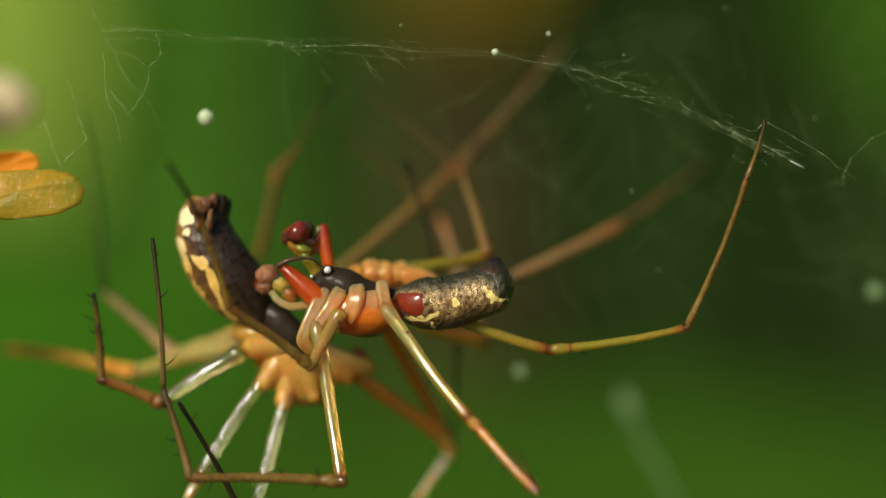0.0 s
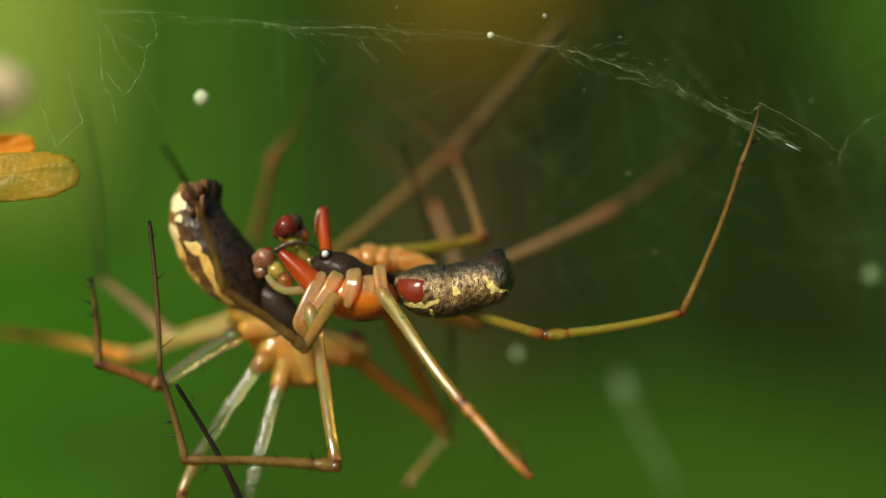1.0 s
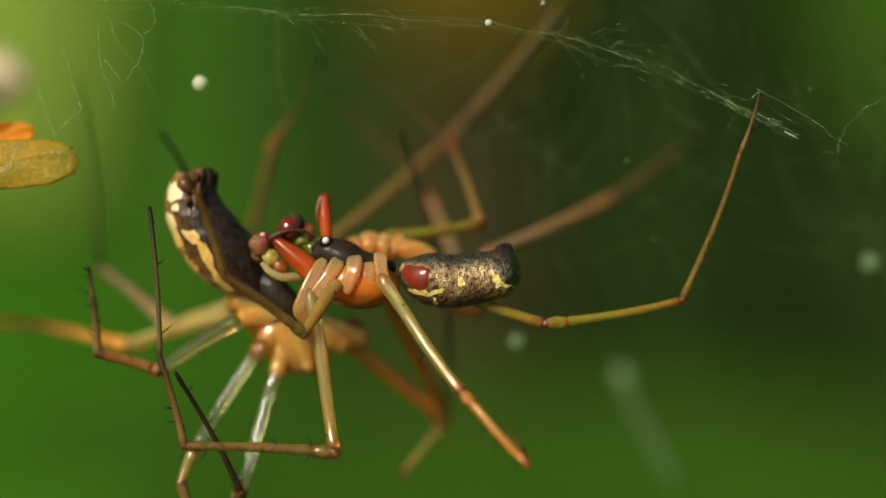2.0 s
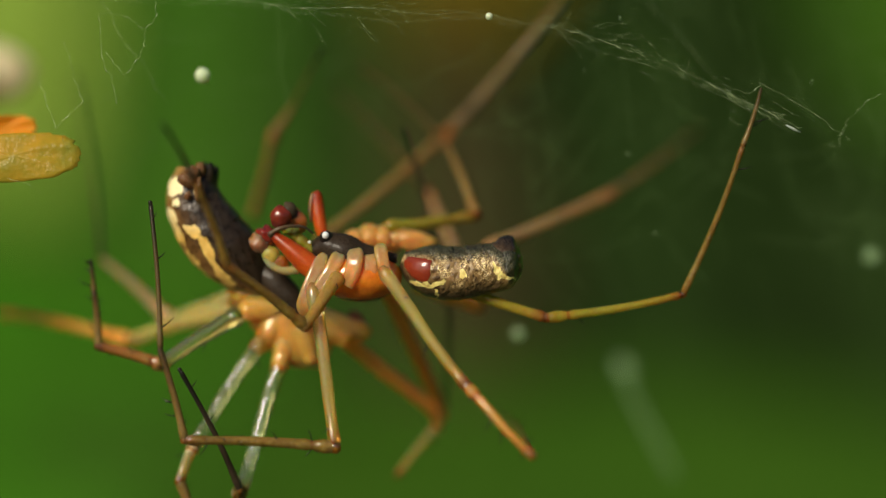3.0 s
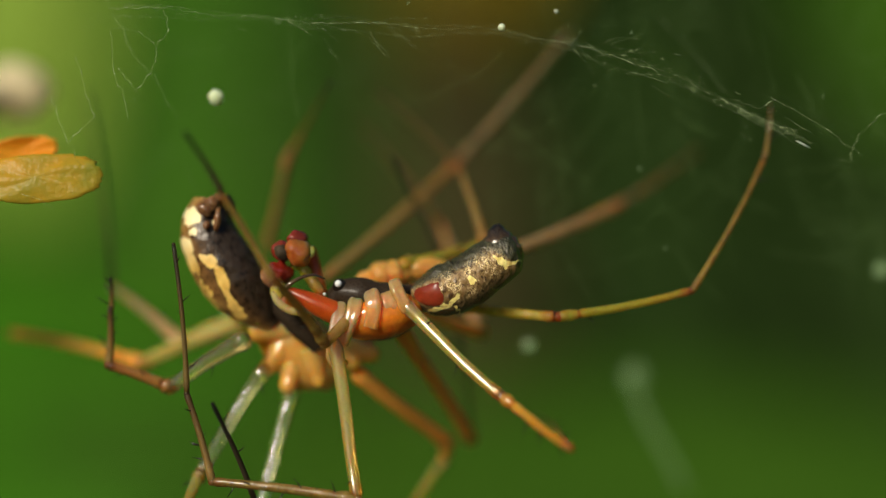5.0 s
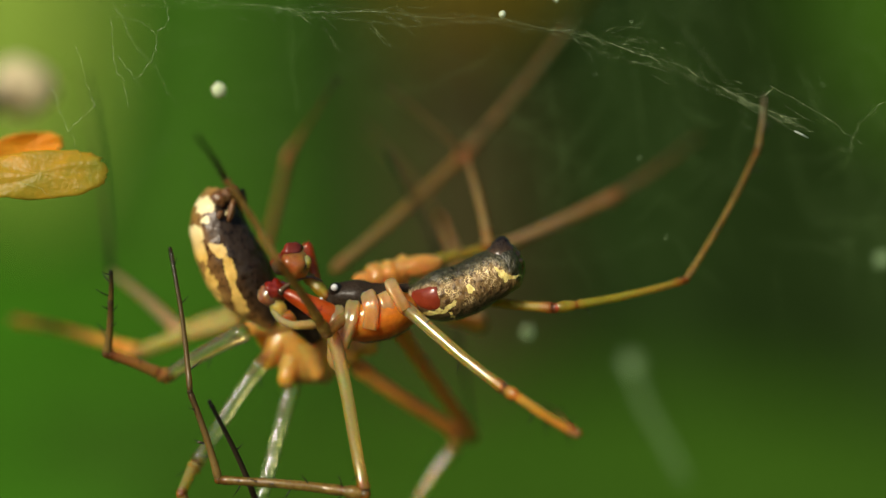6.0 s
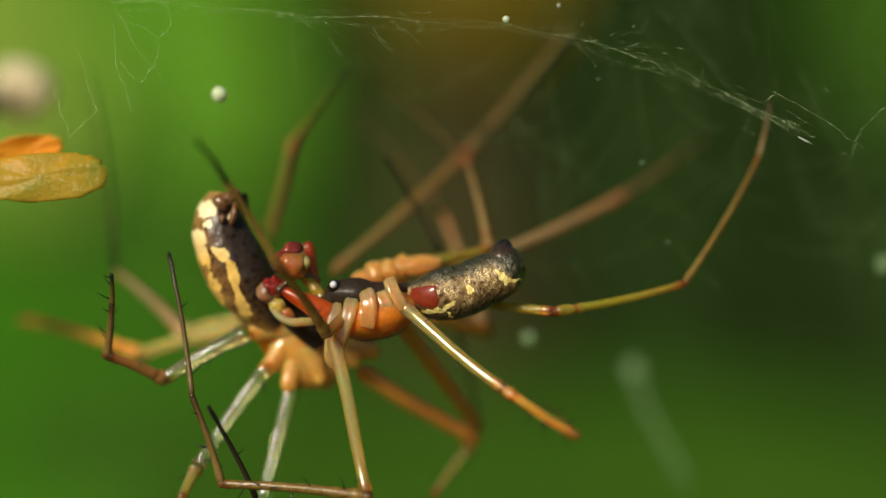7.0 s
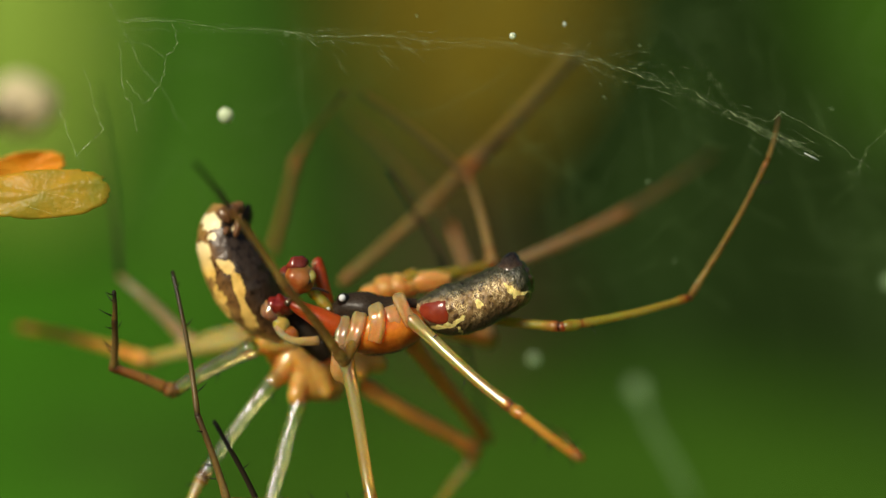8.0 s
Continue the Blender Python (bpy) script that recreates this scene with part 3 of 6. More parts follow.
def body_mesh(at, rings=40, sides=40, lumps=0.02, ridges=0.0, marks=(), pale_side=False, gaps=()):
    """The body's skin; marks are spots of pigment on the viewer's side: centre, half-axes, degrees."""
    g = Geo()
    verts, band, glit, along = [], [], [], []
    for i in range(rings + 1):
        u = i / rings
        for j in range(sides):
            a = 2 * math.pi * j / sides
            p = at(u, a)
            w = lumps * noise.noise(p * 2.5) + 0.35 * lumps * noise.noise(p * 7.0) + ridges * math.sin(u * 70 + 3 * math.sin(a) + 2 * noise.noise(p * 2)) * max(0, 1 - abs(u - 0.35) * 2.5)
            verts.append(at(u, a, w))
            tip = max(0.0, min(1.0, (u - (0.86 if pale_side else 0.70)) / 0.12))
            band.append(0.35 + 0.5 * math.sin(a) + tip * (-0.18 if pale_side else 0.55))
            glit.append(max(0.0, min(1.0, 1.5 - abs(math.sin(a) - 0.05) * 2.2)) * (0.0 if pale_side else max(0.06, min(1.0, (0.80 - u) * 5))))
            m = 0.0
            if math.cos(a) > -0.3:
                q = p + Vector((noise.noise(p * 4), 0, noise.noise(p * 4 + Vector((9, 0, 0))))) * 0.07
                q += Vector((noise.noise(p * 13), 0, noise.noise(p * 13 + Vector((9, 0, 0))))) * 0.05
                for c, hx, hz, turn in (*marks, *gaps):
                    dx, dz = q.x - c[0], q.z - c[2]
                    cs, sn = math.cos(radians(turn)), math.sin(radians(turn))
                    e = math.hypot((dx * cs + dz * sn) / hx, (dz * cs - dx * sn) / hz)
                    w = min(1.0, max(0.0, 1.5 - e))
                    m = max(m, w) if (c, hx, hz, turn) in marks else m * (1 - w)
            along.append(m)
    g.add(verts, [[i * sides + j, i * sides + (j + 1) % sides, (i + 1) * sides + (j + 1) % sides, (i + 1) * sides + j] for i in range(rings) for j in range(sides)],
          0, along, band, glit)
    g.add([at(0, 2 * math.pi * j / sides) for j in range(sides)], [list(range(sides))[::-1]], 0, None, [0.5] * sides)
    g.add([at(1, 2 * math.pi * j / sides) for j in range(sides)], [list(range(sides))], 0, None, [0.95] * sides)
    return g


male = empty("spider", (-1.51, 0.4, -1.67), "slim male spider with red jaws, hanging in the web", "spider", "pair of spiders")
female = empty("spider", (-5.12, 1.6, -1.94), "female spider with cream-spotted dark abdomen and pale glassy legs", "spider", "pair of spiders")

# Male: head and chest.
MC = (-2.31, 0.5, -1.43)
g = Geo()
g.ball((-2.37, 0.45, -1.78), (1.244, 0.733, 0.670), 0, (0, 4, 0), 20, 28, 0.06)
m_chest = part("cephalothorax", g, orange, male, "orange chest with dark carapace", MC)
g = Geo()
g.ball((-2.38, 0.75, -1.92), (1.06, 0.60, 0.60), 0, (0, 4, 0), 16, 24, 0.05)
part("sternum", g, maroon, m_chest, "dark red breastplate", MC)
at_c, _, _ = body_surface([(-3.66, 0.5, -0.98), (-3.11, 0.5, -0.95), (-2.31, 0.5, -1.27), (-1.27, 0.5, -1.30)], [0.223, 0.415, 0.542, 0.415, 0.128], 1.05)
part("carapace", body_mesh(at_c, 40, 36, 0.03), carapace_dark, m_chest, "dark brown carapace", MC)
g = Geo()
g.ball((-3.26, 0.1, -0.59), (0.105,) * 3, 1)
g.ball((-3.25, 0.25, -0.66), (0.207, 0.191, 0.207), 0)
part("eye", g, [black, pearl], m_chest, "pearly eye", MC)
g = Geo()
g.ball((-3.72, 0.15, -0.77), (0.048,) * 3, 0)
part("eye", g, pearl, m_chest, "pearly eye", MC)


def coxa(g, pts, w, end=0.8, knob=0.0):
    """One hip joint: a soft ridge with a blunt domed top, a flattened section and, at its end, the swelling of the trochanter."""
    path = smooth(pts, 12)
    n = len(path) - 1
    rr = []
    for i in range(n + 1):
        t = i / n
        dome = math.sqrt(max(0.0, 1 - (1 - min(1.0, t / 0.22)) ** 2)) * 0.92 + 0.08
        rr.append(UNIT * w * dome * (1 - (1 - end) * t + knob * math.exp(-((t - 0.8) / 0.12) ** 2)))
    g.tube(path, rr, 28, 0, 0.08, 0.75, 0.13)


for pts, w, end, knob in ((((-3.28, 0.22, -1.10), (-3.56, 0, -1.63), (-3.84, -0.1, -2.24), (-3.93, -0.1, -2.56), (-3.70, 0, -2.89)), 15, 0.7, 0.10),
                          (((-2.85, 0.2, -1.09), (-3.07, -0.1, -1.53), (-3.36, -0.16, -1.94), (-3.61, -0.16, -2.27)), 16, 0.7, 0.0),
                          (((-2.41, 0.2, -1.04), (-2.42, -0.12, -1.37), (-2.50, -0.16, -1.70), (-2.67, -0.1, -2.02)), 16.5, 0.9, 0.0),
                          (((-2.05, 0.2, -1.20), (-2.02, 0, -1.58), (-2.08, 0.1, -2.00)), 16, 0.9, 0.0),
                          (((-1.74, 0.1, -0.91), (-1.70, -0.14, -1.23), (-1.64, -0.2, -1.54), (-1.57, -0.22, -1.86)), 13.5, 0.8, 0.08)):
    g = Geo()
    coxa(g, pts, w, end, knob)
    part("coxa", g, peach, m_chest, "", MC)
for c, w, h, turn in (((-2.52, 1.9, -0.80), 24, 24, 40), ((-2.10, 2, -0.72), 24, 27, 10), ((-1.67, 2, -0.75), 22, 25, -15), ((-1.31, 2.1, -0.74), 21, 25, 25), ((-0.85, 2, -0.80), 19, 44, 98)):
    g = Geo()
    g.ball(c, (UNIT * w, UNIT * w, UNIT * h), 0, (0, turn, 0), 22, 28, 0.16)
    part("coxa", g, apricot, m_chest, "", MC)
# Jaws: the near one tapers to its fang.
for pts, sizes in ((((-3.26, 0.25, -1.62), (-3.55, 0.2, -1.42), (-3.85, 0.2, -1.14), (-4.16, 0.22, -0.85), (-4.42, 0.25, -0.62), (-4.61, 0.3, -0.46)), (18, 21, 19, 15, 11, 6)),
                   (((-3.20, 0.9, -0.65), (-3.29, 0.9, -0.34), (-3.36, 0.95, 0.02), (-3.41, 1, 0.34), (-3.44, 1, 0.60), (-3.48, 1, 0.70)), (9, 11, 12, 12, 10, 5))):
    g = Geo()
    path = smooth(pts, 5)
    g.tube(path, [UNIT * float(np.interp(i / (len(path) - 1), np.linspace(0, 1, len(sizes)), sizes)) for i in range(len(path))], 20)
    ob = part("chelicera", g, red, male, "glossy red jaw", pts[0])
    if sizes[0] > 10:
        jaw_near = ob
        g = Geo()
        fp = smooth([(-4.60, 0.2, -0.43), (-4.38, 0.15, -0.32), (-4.05, 0.2, -0.26), (-3.70, 0.25, -0.30), (-3.43, 0.3, -0.50)], 6)
        g.tube(fp, [0.075 - 0.052 * i / len(fp) for i in range(len(fp))], 8)
        g.ball((-4.62, 0.2, -0.46), (0.10, 0.09, 0.11), 0, (0, 0, 0), 12, 14, 0.15)
        part("fang", g, spinneret_dark, jaw_near, "dark fang", pts[0])
    else:
        jaw_far = ob
        g = Geo()
        fp = smooth([(-3.52, 0.9, 0.63), (-3.60, 0.85, 0.26), (-3.57, 0.85, -0.18)], 6)
        g.tube(fp, [0.07 - 0.035 * i / len(fp) for i in range(len(fp))], 8)
        part("fang", g, rosy, jaw_far, "dull pink fang", pts[0])
# Palps: a dark red bulb with honey-coloured and yellow lobes behind it, on a yellowish stalk; the other one rosy.
PA, PB = (-4.00, 0.5, 0.42), (-5.08, 0.6, -0.71)
g = Geo()
g.ball((-4.11, 0.45, 0.45), (0.31, 0.30, 0.34), 0, (0, 20, 0), 28, 36, 0.10)
g.ball((-3.86, 0.68, 0.53), (0.20, 0.22, 0.26), 3, (0, 0, 0), 18, 22, 0.15)
g.ball((-4.01, 0.92, 0.18), (0.45, 0.34, 0.42), 1, (0, 30, 0), 22, 26, 0.12)
g.ball((-3.93, 0.98, 0.06), (0.26, 0.20, 0.20), 2, (0, 20, 0), 16, 20, 0.15)
g.ball((-4.34, 0.8, 0.34), (0.17, 0.17, 0.15), 3, (0, 20, 0), 16, 20, 0.15)
g.ball((-4.33, 1, 0.34), (0.27, 0.24, 0.32), 0, (0, 30, 0), 18, 22, 0.2)
g.ball((-4.07, 1.14, -0.08), (0.19, 0.13, 0.13), 2, (0, 20, 0), 16, 20, 0.15)
hook = smooth([(-4.36, 0.9, 0.58), (-4.28, 1.14, 0.18), (-3.96, 1.2, -0.06), (-3.69, 1.1, 0.02)], 6)
g.tube(hook, [0.045 - 0.03 * i / len(hook) for i in range(len(hook))], 8, 3)
palp_a = part("palp", g, [maroon, honey, lemon, dark], male, "swollen dark red palp bulb", PA)
g = Geo()
sp2 = smooth([(-3.92, 0.6, 0.08), (-3.91, 0.6, -0.18), (-3.73, 0.6, -0.50), (-3.33, 0.7, -1.05)], 6)
g.tube(sp2, [0.17 * (1 + 0.10 * math.sin(i * 1.4)) for i in range(len(sp2))], 14)
g.ball((-3.98, 0.55, 0.00), (0.27, 0.21, 0.15), 0, (0, 15, 0), 16, 20, 0.15)
part("palp_stalk", g, olive, palp_a, "yellowish palp stalk", PA)
g = Geo()
g.ball((-4.98, 0.6, -0.76), (0.34, 0.28, 0.34), 0, (0, -25, 0), 24, 30, 0.25)
g.ball((-5.08, 0.62, -1.08), (0.24, 0.24, 0.22), 0, (0, 10, 0), 20, 24, 0.2)
g.ball((-4.61, 0.55, -1.03), (0.30, 0.24, 0.22), 1, (0, 40, 0), 20, 26, 0.15)
g.ball((-4.35, 0.55, -1.30), (0.26, 0.22, 0.20), 2, (0, 40, 0), 20, 26, 0.15)
g.ball((-5.03, 0.86, -0.90), (0.33, 0.28, 0.42), 3, (0, 12, 0), 20, 24, 0.3)
palp_b = part("palp", g, [rosy, lemon, honey, garnet], male, "small lumpy palp bulb, rosy with a yellow base and a dark red lobe", PB)
g = Geo()
sp2 = smooth([(-4.88, 0.45, -1.20), (-4.68, 0.42, -1.46), (-4.36, 0.4, -1.62), (-4.04, 0.42, -1.62), (-3.66, 0.5, -1.59)], 6)
g.tube(sp2, [0.10 + 0.04 * i / len(sp2) for i in range(len(sp2))], 12)
stalk_b = part("palp_stalk", g, ivory, male, "ivory palp stalk", PB)

# Male: abdomen.
MA = (0.26, 0.5, -1.35)
at_m, _, _ = body_surface([(-1.40, 0.5, -1.33), (-0.71, 0.5, -1.51), (0.10, 0.5, -1.53), (0.90, 0.5, -1.30), (1.57, 0.5, -1.14), (1.99, 0.5, -1.09)],
                          [0.223, 0.57, 0.74, 0.77, 0.76, 0.74, 0.71, 0.67, 0.58, 0.10], 0.95)
MALE_MARKS = (((1.31, 0, -1.29), 0.12, 0.11, 0), ((1.23, 0, -1.20), 0.05, 0.20, 30), ((1.58, 0, -1.40), 0.27, 0.050, -18), ((1.40, 0, -1.42), 0.055, 0.13, -20), ((0.37, 0, -1.53), 0.10, 0.17, 20),
              ((-0.75, 0, -1.98), 0.33, 0.090, -4), ((-0.29, 0, -1.87), 0.24, 0.075, 25), ((-0.29, 0, -2.18), 0.035, 0.14, 28))
m_abd = part("abdomen", body_mesh(at_m, 110, 110, 0.022, 0.010, MALE_MARKS), male_skin, male, "dark bronze abdomen with yellow marks", MA)
def plate(at, u0, u1, a0, a1, lift):
    """A smooth raised plate that follows the body's surface, rounded at its rim."""
    g = Geo()
    nu, na = 16, 16
    verts = []
    for i in range(nu + 1):
        for j in range(na + 1):
            x, y = 2 * i / nu - 1, 2 * j / na - 1
            sx, sy = x * math.sqrt(1 - 0.34 * y * y), y * math.sqrt(1 - 0.34 * x * x)
            rim = max(abs(x), abs(y)) ** 4
            verts.append(at((u0 + u1) / 2 + sx * (u1 - u0) / 2, (a0 + a1) / 2 + sy * (a1 - a0) / 2, lift * (1 - rim) - 0.03 * rim))
    g.add(verts, [[i * (na + 1) + j, i * (na + 1) + j + 1, (i + 1) * (na + 1) + j + 1, (i + 1) * (na + 1) + j] for i in range(nu) for j in range(na)],
          0, [0.15 + 0.5 * (v % (na + 1)) / na for v in range((nu + 1) * (na + 1))])
    return g


g = plate(at_m, 0.0, 0.26, -0.72, 0.52, 0.035)
part("lung_plate", g, lung_red, m_abd, "glossy red plate", MA)
for base, tip, r in (((1.32, 0.52, -1.19), (1.54, 0.45, -0.24), 34), ((1.55, 0.5, -1.30), (1.74, 0.55, -0.52), 27), ((1.06, 0.34, -1.14), (1.34, 0.25, -0.50), 13)):
    g = Geo()
    b, e = Vector(base), Vector(tip)
    g.tube([b.lerp(e, s / 10) + Vector((0.02 * math.sin(s * 2.2), 0, 0)) for s in range(11)],
           [UNIT * r * w * (1 + 0.02 * math.sin(s * 3.1)) for s, w in enumerate((0.95, 1.0, 1.0, 0.98, 0.93, 0.86, 0.77, 0.65, 0.52, 0.36, 0.16))], 18)
    part("spinneret", g, spinneret_dark, m_abd, "", MA)

# Female: abdomen.
FA = (-6.51, 1.6, -0.15)
at_f, _, _ = body_surface([(-5.00, 1.7, -2.19), (-5.74, 1.6, -1.37), (-6.45, 1.5, -0.47), (-6.87, 1.5, 0.50), (-6.75, 1.6, 1.45)],
                          [0.351, 0.733, 0.957, 0.957, 0.861, 0.781, 0.526], 0.95, -1)
FEMALE_MARKS = (((-7.35, 0, 0.88), 0.223, 0.335, 15), ((-7.37, 0, 0.45), 0.128, 0.128, 0), ((-7.57, 0, 0.06), 0.239, 0.303, 8), ((-6.95, 0, -0.37), 0.303, 0.191, -25),
                ((-7.48, 0, -0.53), 0.255, 0.606, 14), ((-7.06, 0, -1.47), 0.271, 0.829, 28), ((-6.52, 0, -0.99), 0.159, 0.510, 24), ((-6.19, 0, -1.71), 0.159, 0.446, 38), ((-6.70, 0, 0.75), 0.080, 0.080, 0))
FEMALE_GAPS = (((-7.27, 0, 0.64), 0.22, 0.055, 10), ((-7.37, 0, 0.33), 0.20, 0.05, -5), ((-7.11, 0, 0.06), 0.16, 0.07, 60), ((-6.73, 0, -1.13), 0.096, 0.702, 27), ((-7.08, 0, -0.65), 0.080, 0.383, 20), ((-7.08, 0, 0.26), 0.143, 0.351, 0), ((-6.25, 0, -1.26), 0.080, 0.128, 30), ((-7.21, 0, -1.02), 0.056, 0.478, 22), ((-6.89, 0, -0.14), 0.128, 0.064, 20))
gf = body_mesh(at_f, 130, 130, 0.035, 0.0, FEMALE_MARKS, True, FEMALE_GAPS)
# The belly side is dark: the bands run from the pale flank to the dark belly.
f_abd = part("abdomen", gf, female_skin, female, "dark abdomen with cream and yellow flank marks", FA)
for tip, base, r in (((-6.26, 1.2, 1.54), (-6.48, 1.3, 1.07), 12), ((-6.16, 1.6, 1.45), (-6.39, 1.6, 0.99), 12), ((-6.48, 1.9, 1.59), (-6.64, 1.8, 1.13), 12)):
    g = Geo()
    b, e = Vector(base), Vector(tip)
    g.tube([b.lerp(e, s / 6) for s in range(7)], [UNIT * r * w for w in (1.1, 1.15, 1.0, 0.9, 0.75, 0.55, 0.25)], 14)
    part("spinneret", g, dark, f_abd, "", FA)

for c, r, turn in (((-6.99, 0.72, 1.08), (0.24, 0.17, 0.17), 40), ((-6.77, 0.8, 1.26), (0.20, 0.17, 0.22), 20), ((-6.58, 1, 1.36), (0.16, 0.16, 0.22), 5), ((-6.64, 0.62, 0.79), (0.10, 0.10, 0.34), 8), ((-6.95, 0.6, 0.63), (0.10, 0.09, 0.12), 0)):
    g = Geo()
    g.ball(c, r, 0, (0, turn, 0), 14, 18, 0.35)
    part("tubercle", g, umber, f_abd, "", FA)

# Female: head and chest.
FC = (-4.48, 1.8, -3.09)
g = Geo()
g.ball((-4.40, 2.6, -3.32), (1.531, 0.925, 0.957), 0, (0, 48, 0), 22, 32, 0.10)
f_chest = part("cephalothorax", g, pale, female, "pale orange chest with dark breastplate", FC)
at_s, _, _ = body_surface([(-5.19, 1.5, -1.69), (-4.62, 1.4, -2.18), (-4.13, 1.4, -2.75), (-3.71, 1.5, -3.32)], [0.30, 0.42, 0.42, 0.35, 0.16], 0.7)
part("breastplate", body_mesh(at_s, 30, 28, 0.03), carapace_dark, f_chest, "dark brown breastplate", FC)
g = Geo()
g.ball((-5.52, 1.45, -1.52), (0.50, 0.36, 0.36), 0, (0, 50, 0), 14, 18, 0.15)
part("epigyne", g, maroon, f_chest, "reddish brown genital plate", FC)
for root, hip, r0, r1, more in (((-4.57, 1.9, -2.44), (-6.00, 2, -2.41), 30, 19, 1.0), ((-4.66, 2, -2.69), (-5.78, 1.75, -2.92), 30, 19, 1.0), ((-4.59, 2.2, -3.07), (-5.17, 1.9, -3.85), 32, 16, 1.25),
                                ((-4.35, 2.3, -3.28), (-4.62, 1.9, -4.40), 34, 16, 1.2), ((-4.01, 2.1, -3.43), (-3.67, 1.9, -4.44), 32, 13, 1.0), ((-3.68, 2.2, -3.27), (-2.57, 2.4, -3.81), 34, 17, 1.0),
                                ((-3.61, 2.5, -3.20), (-2.06, 3, -3.56), 30, 17, 1.0), ((-4.77, 2.5, -2.62), (-6.17, 2.9, -2.34), 28, 18, 1.0)):
    g = Geo()
    b, e = Vector(root), Vector(root).lerp(Vector(hip), more)
    g.tube([b.lerp(e, s / 18) for s in range(19)],
           [UNIT * (r1 + (r0 - r1) * max(0.0, 1 - s / 13) ** 0.8) * (1 + 0.06 * math.exp(-((s - 14) / 1.8) ** 2)) * (1 - 0.4 * max(0.0, s / 18 - 0.88) / 0.12)
            for s in range(19)], 22, 0, 0.1, 0.7)
    part("coxa", g, pale, f_chest, "", FC)
for c in ((-2.45, 3.3, -3.14), (-2.63, 3.4, -3.48)):
    g = Geo()
    g.ball(c, (0.27, 0.18, 0.18), 0, (0, 30, 0), 14, 16, 0.2)
    part("chelicera", g, maroon, f_chest, "dark red jaw", FC)

# Legs: the joints from hip to tip.
m1 = leg(male, ((-2.83, -0.3, -1.73), (-3.70, -0.9, -3.26), (-5.87, -2, -1.61), (-6.62, -2.8, 0.86), (-7.29, -4.2, 2.26)), [0.215, 0.143, 0.112, 0.080, 0.048], [sallow, tan, tan, dark], (4, 6, 4, 3), 0.02, 1)
m2 = leg(male, ((-3.61, -0.15, -1.97), (-2.80, -1.40, -6.44), (-6.99, -1.40, -6.34), (-7.78, -1.00, -3.91), (-8.11, -0.70, 0.25)), [0.207, 0.159, 0.112, 0.080, 0.056], [amber, tan, brown, sooty], (6, 30, 22, 12), 0.015, 2)
m3 = leg(male, ((-1.71, -0.3, -1.54), (0.73, -1.6, -4.68), (2.51, -2.8, -6.54), (1.78, 9, -6.41)), [0.191, 0.151, 0.112, 0.064], [amber, copper, brown], (8, 24, 6), 0.02, 3)
m4 = leg(male, ((-1.03, 0.9, -1.44), (3.02, 0.6, -2.88), (6.90, 0.3, -2.23), (8.59, 0.1, 2.01), (9.09, 0, 3.60)), [0.175, 0.136, 0.096, 0.072, 0.041], [olive, olive, tan, brown], (3, 8, 10, 6), 0.02, 4)
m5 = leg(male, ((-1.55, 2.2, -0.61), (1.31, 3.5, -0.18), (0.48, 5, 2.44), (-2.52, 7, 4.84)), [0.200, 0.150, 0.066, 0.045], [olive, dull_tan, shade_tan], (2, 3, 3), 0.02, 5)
m6 = leg(male, ((-3.65, 5, -1.01), (0.55, 7.5, 2.66), (3.88, 9, 6.58)), [0.159, 0.159, 0.080], [dull_tan, half_shade_tan], (2, 3), 0.01, 6)
m7 = leg(male, ((-5.84, 8, -0.34), (-5.12, 6.5, 2.37), (-4.48, 6, 3.10), (-3.41, 5, 4.88)), [0.105, 0.125, 0.050, 0.036], [ruddy, ruddy, sooty], (2, 3, 3), 0.01, 7)
m8 = leg(male, ((-1.79, 2.20, -1.96), (0.14, 6.00, -5.95), (0.26, 6.50, -6.18), (0.41, 5.50, -2.93), (-0.27, 4.99, -0.32), (-1.08, 3.89, 2.63)), [0.239, 0.190, 0.055, 0.055, 0.080, 0.050], [dull_orange, dusky, dark, dark, dark], (2, 2, 3, 3, 3), 0.01, 8)
f1 = leg(female, ((-5.72, 1.35, -2.94), (-8.13, 1.55, -4.45), (-9.80, 1.05, -3.73), (-9.86, 0.85, -2.16), (-9.96, 0.75, -1.31)), [0.271, 0.175, 0.120, 0.080, 0.056], [crystal, dusky, brown, sooty], (3, 14, 20, 10), 0.02, 11)
f2 = leg(female, ((-5.97, 3, -2.81), (-9.29, 5, -3.74), (-13.73, 8, -3.14)), [0.271, 0.191, 0.112], [moss, dull_orange], (2, 4), 0.02, 12)
f3 = leg(female, ((-6.05, 3, -2.48), (-8.11, 5.2, -3.27), (-10.43, 6.5, -1.38), (-11.86, 11, 4.62)), [0.239, 0.215, 0.080, 0.032], [moss, blush, dark], (2, 3, 3), 0.02, 13)
f4 = leg(female, ((-4.98, 2, -3.51), (-7.02, 1.4, -6.57), (-7.49, 1.2, -7.52), (-6.53, 1, -9.85)), [0.223, 0.175, 0.143, 0.096], [glassy, amber, brown], (3, 4, 4), 0.02, 14)
f5 = leg(female, ((-4.43, 2, -4.08), (-5.55, 1, -7.99), (-5.70, 0.7, -7.68), (-7.34, -0.9, -4.31)), [0.223, 0.191, 0.096, 0.056], [glassy, tan, dark], (3, 4, 5), 0.02, 15)
f6 = leg(female, ((-2.88, 2.60, -3.37), (-0.07, 4.80, -5.60), (0.27, 5.00, -6.13), (-0.84, 4.85, -7.64)), [0.239, 0.207, 0.159, 0.112], [dull_orange, dull_orange, amber], (2, 3, 3), 0.02, 16)
